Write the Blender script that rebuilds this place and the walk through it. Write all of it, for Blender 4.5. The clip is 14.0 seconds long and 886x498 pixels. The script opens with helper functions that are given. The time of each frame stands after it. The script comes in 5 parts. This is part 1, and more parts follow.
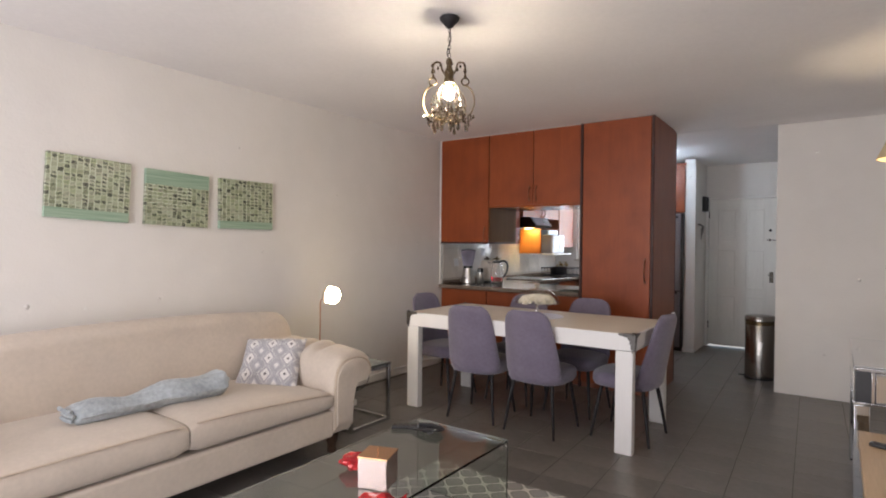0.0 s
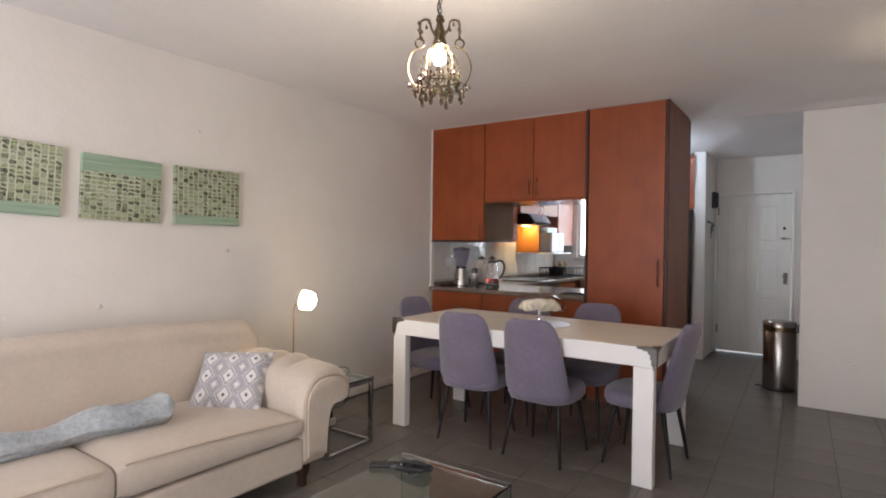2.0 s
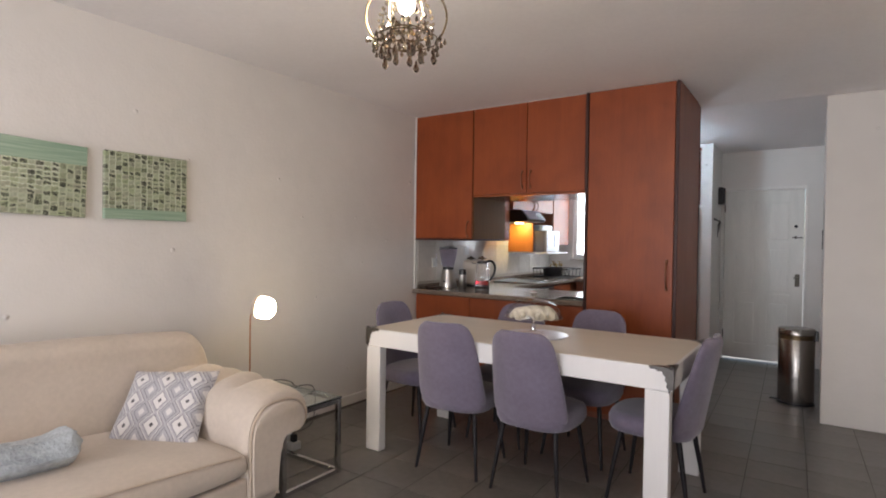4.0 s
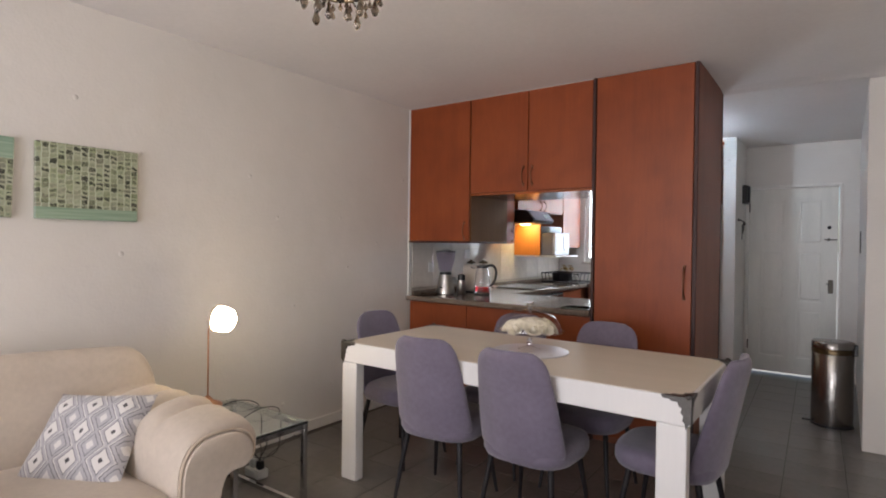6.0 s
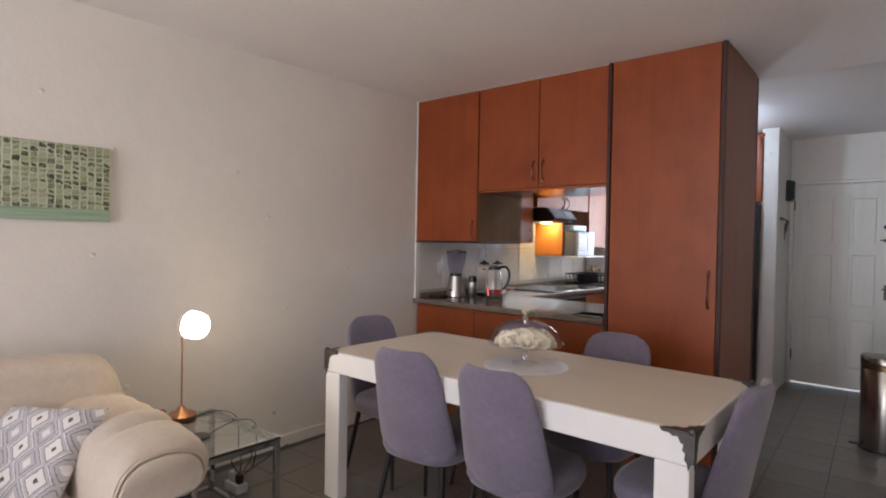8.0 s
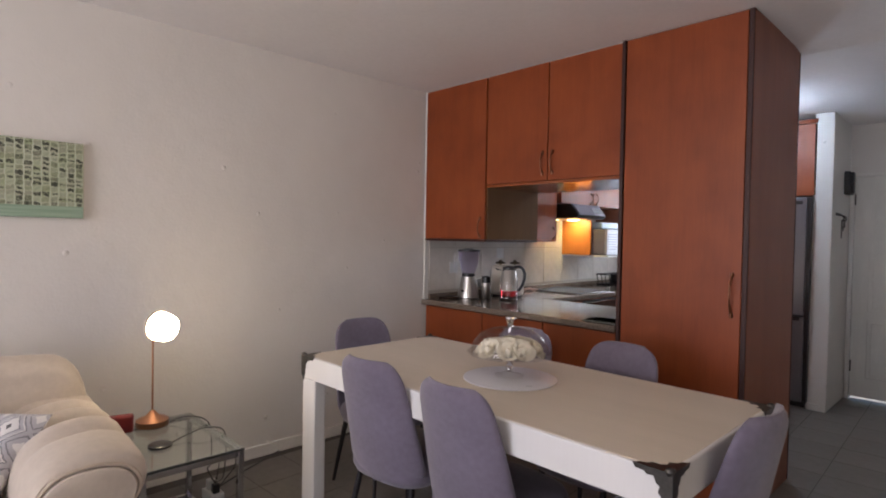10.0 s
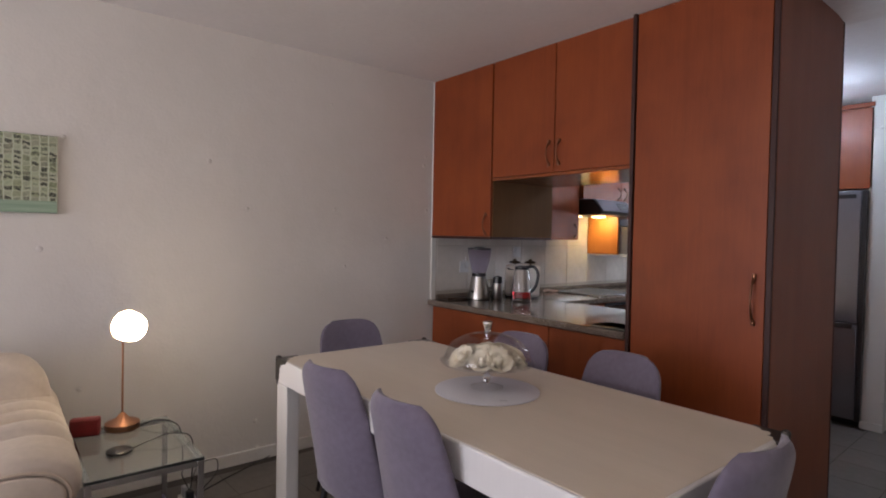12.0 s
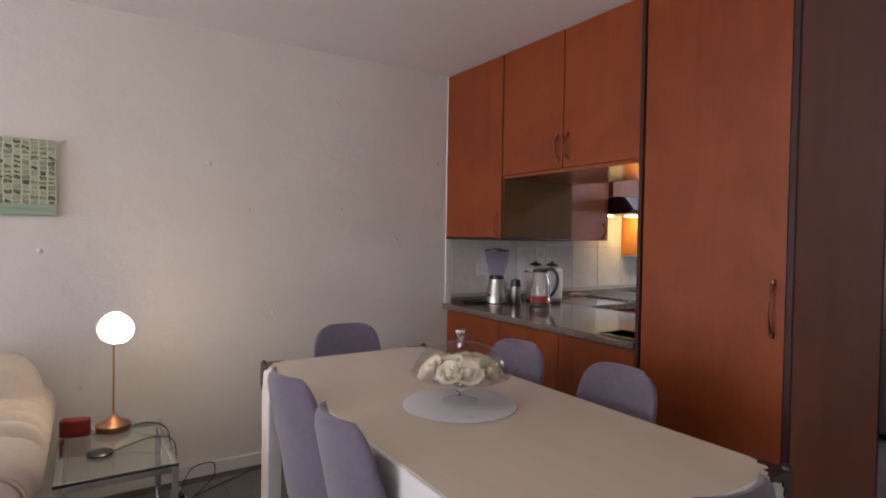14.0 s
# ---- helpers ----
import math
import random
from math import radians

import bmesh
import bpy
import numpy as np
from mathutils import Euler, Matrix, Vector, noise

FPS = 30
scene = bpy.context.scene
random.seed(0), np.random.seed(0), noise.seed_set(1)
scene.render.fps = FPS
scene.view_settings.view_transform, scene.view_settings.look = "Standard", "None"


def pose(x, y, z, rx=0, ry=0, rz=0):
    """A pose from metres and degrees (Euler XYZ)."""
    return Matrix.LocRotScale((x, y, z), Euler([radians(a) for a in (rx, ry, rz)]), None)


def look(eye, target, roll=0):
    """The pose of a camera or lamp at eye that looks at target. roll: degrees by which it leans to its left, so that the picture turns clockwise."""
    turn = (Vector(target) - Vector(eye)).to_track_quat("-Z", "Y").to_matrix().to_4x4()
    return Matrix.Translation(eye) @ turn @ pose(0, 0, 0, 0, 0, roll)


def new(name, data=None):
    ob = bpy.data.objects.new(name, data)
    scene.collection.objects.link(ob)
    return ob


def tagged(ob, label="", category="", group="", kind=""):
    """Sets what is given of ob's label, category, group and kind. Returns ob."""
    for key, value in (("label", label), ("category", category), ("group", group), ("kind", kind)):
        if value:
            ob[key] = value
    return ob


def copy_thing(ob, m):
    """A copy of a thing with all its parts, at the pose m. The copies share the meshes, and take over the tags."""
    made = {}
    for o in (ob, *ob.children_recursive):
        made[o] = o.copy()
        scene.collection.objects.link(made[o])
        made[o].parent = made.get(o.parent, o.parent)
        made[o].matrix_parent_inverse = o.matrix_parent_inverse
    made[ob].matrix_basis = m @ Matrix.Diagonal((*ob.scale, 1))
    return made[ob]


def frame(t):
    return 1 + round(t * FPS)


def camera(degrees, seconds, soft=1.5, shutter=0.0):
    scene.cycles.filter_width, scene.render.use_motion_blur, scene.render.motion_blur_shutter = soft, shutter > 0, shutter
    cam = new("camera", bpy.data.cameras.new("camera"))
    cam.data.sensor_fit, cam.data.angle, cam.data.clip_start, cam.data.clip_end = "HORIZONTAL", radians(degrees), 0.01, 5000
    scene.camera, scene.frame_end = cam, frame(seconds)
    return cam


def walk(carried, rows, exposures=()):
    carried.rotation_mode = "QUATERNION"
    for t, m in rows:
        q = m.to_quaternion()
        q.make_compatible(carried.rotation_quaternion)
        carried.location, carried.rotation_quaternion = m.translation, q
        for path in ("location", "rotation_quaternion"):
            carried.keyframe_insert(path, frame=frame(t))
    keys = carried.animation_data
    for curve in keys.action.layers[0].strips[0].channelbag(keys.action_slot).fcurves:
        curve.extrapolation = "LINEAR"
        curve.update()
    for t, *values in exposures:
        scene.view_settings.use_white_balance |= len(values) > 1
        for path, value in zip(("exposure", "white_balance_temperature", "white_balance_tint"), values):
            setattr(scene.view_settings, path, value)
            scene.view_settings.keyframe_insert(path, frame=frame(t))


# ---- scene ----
cam = camera(77.4, 14.0, soft=1.9)
PATH = [
    (0, (0.032, 0.184, 1.363), (-1.133, 1.81, 1.344), 0.6),
    (0.5, (-0.041, 0.285, 1.361), (-1.203, 1.912, 1.34), 0.7),
    (1, (-0.134, 0.386, 1.364), (-1.293, 2.016, 1.342), 0.6),
    (1.5, (-0.21, 0.482, 1.362), (-1.359, 2.119, 1.337), 0.7),
    (2, (-0.261, 0.617, 1.363), (-1.403, 2.258, 1.338), 0.7),
    (2.5, (-0.308, 0.746, 1.364), (-1.444, 2.392, 1.338), 0.7),
    (3, (-0.369, 0.876, 1.356), (-1.499, 2.526, 1.33), 0.8),
    (3.5, (-0.436, 0.994, 1.359), (-1.561, 2.647, 1.332), 0.8),
    (4, (-0.482, 1.086, 1.364), (-1.606, 2.74, 1.334), 0.8),
    (6.5, (-0.566, 1.634, 1.368), (-1.765, 3.235, 1.342), 0.9),
    (7, (-0.564, 1.712, 1.394), (-1.789, 3.293, 1.357), 1.0),
    (7.5, (-0.545, 1.812, 1.395), (-1.802, 3.367, 1.362), 0.9),
    (8, (-0.511, 1.922, 1.398), (-1.804, 3.448, 1.362), 1.0),
    (10.5, (-0.398, 2.455, 1.4), (-1.868, 3.811, 1.357), 1.0),
    (11, (-0.379, 2.557, 1.391), (-1.881, 3.878, 1.349), 1.0),
    (11.5, (-0.389, 2.649, 1.389), (-1.914, 3.942, 1.343), 1.0),
    (12, (-0.387, 2.746, 1.386), (-1.94, 4.006, 1.338), 1.1),
    (12.5, (-0.361, 2.846, 1.392), (-1.95, 4.06, 1.344), 0.9),
    (13, (-0.342, 2.932, 1.404), (-1.96, 4.107, 1.353), 1.0),
    (13.5, (-0.329, 3.032, 1.392), (-1.98, 4.161, 1.346), 0.9),
    (14, (-0.316, 3.103, 1.392), (-1.994, 4.189, 1.344), 0.9),
]
walk(cam, [(t, look(eye, target, roll)) for t, eye, target, roll in PATH],
     exposures=[(0, 0.0, 6450, 11), (4, 0.0, 6420, 11), (8, -0.03, 6380, 12.5), (10.5, -0.15, 6250, 15), (12, -0.34, 6200, 16), (12.5, -0.36, 6200, 16), (13, -0.27, 6200, 16), (14, -0.16, 6200, 16)])

# ---------- light ----------
def area(name, at, to, w, h, power, colour):
    la = bpy.data.lights.new(name, "AREA")
    la.shape, la.size, la.size_y, la.energy, la.color = "RECTANGLE", w, h, power, colour
    ob = new(name, la)
    ob.matrix_basis = look(at, to)
    return ob


def bulb(name, at, radius, power, colour):
    la = bpy.data.lights.new(name, "POINT")
    la.shadow_soft_size, la.energy, la.color = radius, power, colour
    ob = new(name, la)
    ob.location = at
    return ob


world = bpy.data.worlds.new("sky")
scene.world = world
world.use_nodes = True
sky = world.node_tree.nodes.new("ShaderNodeTexSky")
sky.sky_type, sky.sun_disc = "NISHITA", False
sky.sun_elevation, sky.sun_rotation = radians(58), radians(100)
world.node_tree.links.new(sky.outputs[0], world.node_tree.nodes["Background"].inputs[0])
world.node_tree.nodes["Background"].inputs[1].default_value = 0.12
sun = new("sun", bpy.data.lights.new("sun", "SUN"))
sun.data.energy, sun.data.angle, sun.data.color = 3.0, radians(0.5), (1.0, 0.94, 0.86)
sun.matrix_basis = look((0, 0, 10), (-0.52, 0.09, 9.15))
area("garden_door_daylight", (-1.55, -2.05, 1.15), (-1.55, 5, 1.05), 2.9, 2.0, 160, (0.97, 0.95, 1.0))
area("kitchen_window_daylight", (-2.735, 8.60, 1.62), (-2.735, 5, 1.3), 1.15, 0.9, 32, (0.84, 0.92, 1.0))
bulb("console_lamp_light", (0.37, 4.45, 1.97), 0.03, 5, (1.0, 0.80, 0.50))
area("hood_light", (-3.58, 6.90, 1.575), (-3.58, 6.90, 0), 0.06, 0.05, 0.45, (1.0, 0.80, 0.50))
area("hood_light", (-3.46, 7.09, 1.575), (-3.47, 7.20, 1.38), 0.08, 0.05, 2.9, (1.0, 0.84, 0.36))

# ---------- build helpers ----------
def thing(name, label, category, base=(0, 0, 0), group="", local=None):
    """An empty at the thing's base. Parts are given in world metres, or in the thing's own frame when local is a pose."""
    ob = new(name)
    ob.empty_display_size = 0.05
    ob.matrix_basis = local if local is not None else Matrix.Translation(base)
    if local is None:
        WORLD.add(ob.name)
    return tagged(ob, label, category, group)


WORLD = set()


def mesh_of(name, bm, material, smooth=False):
    bmesh.ops.recalc_face_normals(bm, faces=bm.faces)
    me = bpy.data.meshes.new(name)
    bm.faces.index_update()
    flats = [f.index for f in bm.faces if f.material_index == 1]
    for f in bm.faces:
        f.material_index = 0
    bm.to_mesh(me)
    bm.free()
    me.materials.append(material)
    if smooth:
        me.shade_smooth()
        me.set_sharp_from_angle(angle=radians(50))
        # wide flat faces stay flat, only their narrow rounded edges are smooth
        if flats:
            for i in flats:
                me.polygons[i].use_smooth = False
    return me


def part(name, bm, material, parent, label="", smooth=True):
    ob = new(name, mesh_of(name, bm, material, smooth))
    ob.parent = parent
    if parent.name in WORLD:
        ob.matrix_parent_inverse = parent.matrix_basis.inverted()
    if label:
        ob["label"] = label
    return ob


def setting(name, bm, material, label, smooth=False, category=""):
    ob = new(name, mesh_of(name, bm, material, smooth))
    return tagged(ob, label, category or name.split("_")[0], "", "structure")


def boxes(*rows, bevel=0.0, seg=2):
    """Boxes x0, x1, y0, y1, z0, z1 in one bmesh."""
    bm = bmesh.new()
    for x0, x1, y0, y1, z0, z1 in rows:
        m = Matrix.LocRotScale(((x0 + x1) / 2, (y0 + y1) / 2, (z0 + z1) / 2), None, (x1 - x0, y1 - y0, z1 - z0))
        bmesh.ops.create_cube(bm, size=1, matrix=m)
    if bevel:
        for f in bm.faces:
            f.material_index = 1
        made = bmesh.ops.bevel(bm, geom=list(bm.edges), offset=bevel, segments=seg, profile=0.5, affect="EDGES", material=0)
        for f in made["faces"]:
            f.material_index = 0
    return bm


def loft(rings, closed=True, caps=True):
    bm = bmesh.new()
    vs = [[bm.verts.new(p) for p in ring] for ring in rings]
    n = len(rings[0])
    for a, b in zip(vs, vs[1:]):
        for i in range(n if closed else n - 1):
            j = (i + 1) % n
            bm.faces.new((a[i], a[j], b[j], b[i]))
    if caps and closed:
        bm.faces.new(vs[0])
        bm.faces.new(vs[-1])
    return bm


def lathe(profile, centre=(0, 0, 0), seg=32, caps=True):
    cx, cy, cz = centre
    return loft([[(cx + r * math.cos(2 * math.pi * i / seg), cy + r * math.sin(2 * math.pi * i / seg), cz + z)
                  for i in range(seg)] for r, z in profile], caps=caps)


def tube(points, radius, seg=8, cyclic=False):
    pts = [Vector(p) for p in points]
    n = len(pts)
    rings, up = [], None
    for i, p in enumerate(pts):
        if cyclic:
            d = pts[(i + 1) % n] - pts[i - 1]
        else:
            d = pts[min(i + 1, n - 1)] - pts[max(i - 1, 0)]
        d.normalize()
        if up is None:
            up = d.orthogonal().normalized()
        up = (up - d * up.dot(d)).normalized()
        side = d.cross(up)
        r = radius[i] if isinstance(radius, (list, tuple)) else radius
        rings.append([p + up * (r * math.cos(2 * math.pi * k / seg)) + side * (r * math.sin(2 * math.pi * k / seg)) for k in range(seg)])
    if cyclic:
        return loft(rings + [rings[0]], caps=False)
    return loft(rings)


def smooth_path(points, steps=6):
    """A Catmull-Rom line through the points."""
    p = [Vector(points[0])] + [Vector(q) for q in points] + [Vector(points[-1])]
    out = []
    for i in range(1, len(p) - 2):
        for k in range(steps):
            t = k / steps
            out.append(0.5 * (2 * p[i] + (p[i + 1] - p[i - 1]) * t + (2 * p[i - 1] - 5 * p[i] + 4 * p[i + 1] - p[i + 2]) * t * t
                              + (3 * p[i] - p[i - 1] - 3 * p[i + 1] + p[i + 2]) * t ** 3))
    return out + [p[-1]]


def merged(*bms):
    out = bmesh.new()
    for b in bms:
        me = bpy.data.meshes.new("tmp")
        b.to_mesh(me)
        b.free()
        out.from_mesh(me)
        bpy.data.meshes.remove(me)
    return out


def moved(bm, m):
    bm.transform(m)
    return bm


def plate(outline, thick, m=None):
    """A flat outline (x, y) with a thickness in z."""
    bm = loft([[(x, y, 0) for x, y in outline], [(x, y, thick) for x, y in outline]])
    if m is not None:
        bm.transform(m)
    return bm


# ---------- materials ----------
def nodes_of(name):
    m = bpy.data.materials.new(name)
    m.use_nodes = True
    t = m.node_tree
    return m, t.nodes, t.links, t.nodes["Principled BSDF"]


def ramp(n, stops):
    r = n.new("ShaderNodeValToRGB")
    while len(r.color_ramp.elements) < len(stops):
        r.color_ramp.elements.new(0.5)
    for e, (p, c) in zip(r.color_ramp.elements, stops):
        e.position, e.color = p, (*c, 1)
    return r


def surf(name, base, rough=0.5, metal=0.0, var=0.12, scale=3.0, fine=60.0, bump=0.15, depth=0.002, stretch=(1, 1, 1), spec=0.5,
         coat=0.0, random_tone=0.0, sheen=0.0):
    """A surface with broad and fine variation, and relief."""
    m, n, l, p = nodes_of(name)
    co, mp = n.new("ShaderNodeTexCoord"), n.new("ShaderNodeMapping")
    mp.inputs["Scale"].default_value = stretch
    l.new(co.outputs["Object"], mp.inputs["Vector"])
    a, b = n.new("ShaderNodeTexNoise"), n.new("ShaderNodeTexNoise")
    a.inputs["Scale"].default_value, a.inputs["Detail"].default_value = scale, 4
    b.inputs["Scale"].default_value, b.inputs["Detail"].default_value = fine, 3
    for q in (a, b):
        l.new(mp.outputs[0], q.inputs["Vector"])
    mix = n.new("ShaderNodeMath")
    mix.operation = "MULTIPLY_ADD"
    mix.inputs[1].default_value = 0.35
    l.new(b.outputs[0], mix.inputs[0])
    sc = n.new("ShaderNodeMath")
    sc.operation = "MULTIPLY"
    sc.inputs[1].default_value = 0.65
    l.new(a.outputs[0], sc.inputs[0])
    l.new(sc.outputs[0], mix.inputs[2])
    r = ramp(n, [(0.3, tuple(c * (1 - var) for c in base)), (0.7, tuple(min(1, c * (1 + var)) for c in base))])
    l.new(mix.outputs[0], r.inputs[0])
    out = r.outputs[0]
    if random_tone:
        info, mr, hs = n.new("ShaderNodeObjectInfo"), n.new("ShaderNodeMapRange"), n.new("ShaderNodeHueSaturation")
        mr.inputs[3].default_value, mr.inputs[4].default_value = 1 - random_tone, 1 + random_tone
        l.new(info.outputs["Random"], mr.inputs[0])
        l.new(mr.outputs[0], hs.inputs["Value"])
        l.new(out, hs.inputs["Color"])
        out = hs.outputs[0]
    l.new(out, p.inputs["Base Color"])
    rr = n.new("ShaderNodeMapRange")
    rr.inputs[3].default_value, rr.inputs[4].default_value = max(0.02, rough * 0.8), min(1, rough * 1.2)
    l.new(a.outputs[0], rr.inputs[0])
    l.new(rr.outputs[0], p.inputs["Roughness"])
    p.inputs["Metallic"].default_value = metal
    p.inputs["Specular IOR Level"].default_value = spec
    p.inputs["Coat Weight"].default_value = coat
    p.inputs["Coat Roughness"].default_value = 0.12
    p.inputs["Sheen Weight"].default_value = sheen
    if bump:
        bu = n.new("ShaderNodeBump")
        bu.inputs["Strength"].default_value, bu.inputs["Distance"].default_value = bump, depth
        l.new(mix.outputs[0], bu.inputs["Height"])
        l.new(bu.outputs[0], p.inputs["Normal"])
    return m


def math_node(n, l, op, a, b=None, c=None):
    q = n.new("ShaderNodeMath")
    q.operation = op
    for i, v in enumerate((a, b, c)):
        if v is None:
            continue
        if isinstance(v, (int, float)):
            q.inputs[i].default_value = v
        else:
            l.new(v, q.inputs[i])
    return q.outputs[0]


def plaster():
    """Off-white plaster, trowelled by hand, with pits and lumps."""
    m, n, l, p = nodes_of("wall_paint")
    co = n.new("ShaderNodeTexCoord")
    big, mid, fine, vor = (n.new("ShaderNodeTexNoise"), n.new("ShaderNodeTexNoise"), n.new("ShaderNodeTexNoise"), n.new("ShaderNodeTexVoronoi"))
    for q, s, d in ((big, 0.8, 3), (mid, 5, 4), (fine, 70, 3)):
        q.inputs["Scale"].default_value, q.inputs["Detail"].default_value = s, d
        l.new(co.outputs["Object"], q.inputs["Vector"])
    vor.inputs["Scale"].default_value = 4.2
    l.new(co.outputs["Object"], vor.inputs["Vector"])
    r = ramp(n, [(0.3, (0.665, 0.635, 0.595)), (0.7, (0.74, 0.71, 0.67))])
    l.new(math_node(n, l, "MULTIPLY_ADD", mid.outputs[0], 0.3, math_node(n, l, "MULTIPLY", big.outputs[0], 0.7)), r.inputs[0])
    l.new(r.outputs[0], p.inputs["Base Color"])
    p.inputs["Roughness"].default_value = 0.55
    p.inputs["Specular IOR Level"].default_value = 0.35
    dot = n.new("ShaderNodeMapRange")
    dot.inputs[1].default_value, dot.inputs[2].default_value, dot.inputs[3].default_value, dot.inputs[4].default_value = 0.0, 0.07, 1.0, 0.0
    l.new(vor.outputs["Distance"], dot.inputs[0])
    h = math_node(n, l, "MULTIPLY_ADD", mid.outputs[0], 0.8, math_node(n, l, "MULTIPLY", fine.outputs[0], 0.15))
    h = math_node(n, l, "MULTIPLY_ADD", dot.outputs[0], 2.0, h)
    bu = n.new("ShaderNodeBump")
    bu.inputs["Strength"].default_value, bu.inputs["Distance"].default_value = 0.5, 0.014
    l.new(h, bu.inputs["Height"])
    l.new(bu.outputs[0], p.inputs["Normal"])
    return m


def wood(name, dark, light, rough=0.3, along=2, coat=0.3, mottle=0.25, spec=0.35):
    """Veneer: long soft grain along one axis."""
    m, n, l, p = nodes_of(name)
    co, mp = n.new("ShaderNodeTexCoord"), n.new("ShaderNodeMapping")
    s = [14.0, 14.0, 14.0]
    s[along] = 0.9
    mp.inputs["Scale"].default_value = s
    l.new(co.outputs["Object"], mp.inputs["Vector"])
    a, b, c = n.new("ShaderNodeTexNoise"), n.new("ShaderNodeTexNoise"), n.new("ShaderNodeTexNoise")
    for q, sc, de, di in ((a, 0.6, 5, 0.6), (b, 9, 3, 0), (c, 3.5 if mottle > 0.3 else 0.9, 3, 0.4 if mottle > 0.3 else 0)):
        q.inputs["Scale"].default_value, q.inputs["Detail"].default_value, q.inputs["Distortion"].default_value = sc, de, di
    l.new(mp.outputs[0], a.inputs["Vector"])
    l.new(mp.outputs[0], b.inputs["Vector"])
    l.new(co.outputs["Object"], c.inputs["Vector"])
    v = math_node(n, l, "MULTIPLY_ADD", b.outputs[0], 0.4 * (1 - mottle), math_node(n, l, "MULTIPLY", a.outputs[0], 0.6 * (1 - mottle)))
    v = math_node(n, l, "MULTIPLY_ADD", c.outputs[0], mottle, v)
    r = ramp(n, [(0.36, dark), (0.64, light)])
    l.new(v, r.inputs[0])
    l.new(r.outputs[0], p.inputs["Base Color"])
    rr = n.new("ShaderNodeMapRange")
    rr.inputs[3].default_value, rr.inputs[4].default_value = rough * 0.85, rough * 1.2
    l.new(b.outputs[0], rr.inputs[0])
    l.new(rr.outputs[0], p.inputs["Roughness"])
    p.inputs["Specular IOR Level"].default_value = spec
    p.inputs["Coat Weight"].default_value, p.inputs["Coat Roughness"].default_value = coat, 0.18
    bu = n.new("ShaderNodeBump")
    bu.inputs["Strength"].default_value, bu.inputs["Distance"].default_value = 0.08, 0.001
    l.new(b.outputs[0], bu.inputs["Height"])
    l.new(bu.outputs[0], p.inputs["Normal"])
    return m


def fabric(name, base, weave=420.0, var=0.1, sheen=0.2, bump=0.35, rough=0.9, depth=0.0012, folds=0.0):
    m, n, l, p = nodes_of(name)
    co = n.new("ShaderNodeTexCoord")
    a, b, v = n.new("ShaderNodeTexNoise"), n.new("ShaderNodeTexNoise"), n.new("ShaderNodeTexVoronoi")
    a.inputs["Scale"].default_value, a.inputs["Detail"].default_value = 5, 4
    b.inputs["Scale"].default_value, b.inputs["Detail"].default_value = 45, 4
    v.inputs["Scale"].default_value = weave
    for q in (a, b, v):
        l.new(co.outputs["Object"], q.inputs["Vector"])
    k = math_node(n, l, "MULTIPLY_ADD", b.outputs[0], 0.5, math_node(n, l, "MULTIPLY", a.outputs[0], 0.5))
    r = ramp(n, [(0.3, tuple(c * (1 - var) for c in base)), (0.7, tuple(min(1, c * (1 + var)) for c in base))])
    l.new(k, r.inputs[0])
    l.new(r.outputs[0], p.inputs["Base Color"])
    p.inputs["Roughness"].default_value = rough
    p.inputs["Specular IOR Level"].default_value = 0.2
    p.inputs["Sheen Weight"].default_value = sheen
    bu = n.new("ShaderNodeBump")
    bu.inputs["Strength"].default_value, bu.inputs["Distance"].default_value = bump, depth
    l.new(math_node(n, l, "MULTIPLY_ADD", a.outputs[0], folds, math_node(n, l, "MULTIPLY_ADD", v.outputs["Distance"], 0.6, b.outputs[0])), bu.inputs["Height"])
    l.new(bu.outputs[0], p.inputs["Normal"])
    return m


def glass(name, tint=(0.93, 0.97, 0.95), rough=0.0):
    m, n, l, p = nodes_of(name)
    p.inputs["Base Color"].default_value = (*tint, 1)
    p.inputs["Roughness"].default_value = rough
    p.inputs["Transmission Weight"].default_value = 1.0
    p.inputs["IOR"].default_value = 1.45
    return m


def glow(name, colour, strength):
    m, n, l, p = nodes_of(name)
    p.inputs["Base Color"].default_value = (*colour, 1)
    p.inputs["Emission Color"].default_value = (*colour, 1)
    p.inputs["Emission Strength"].default_value = strength
    return m


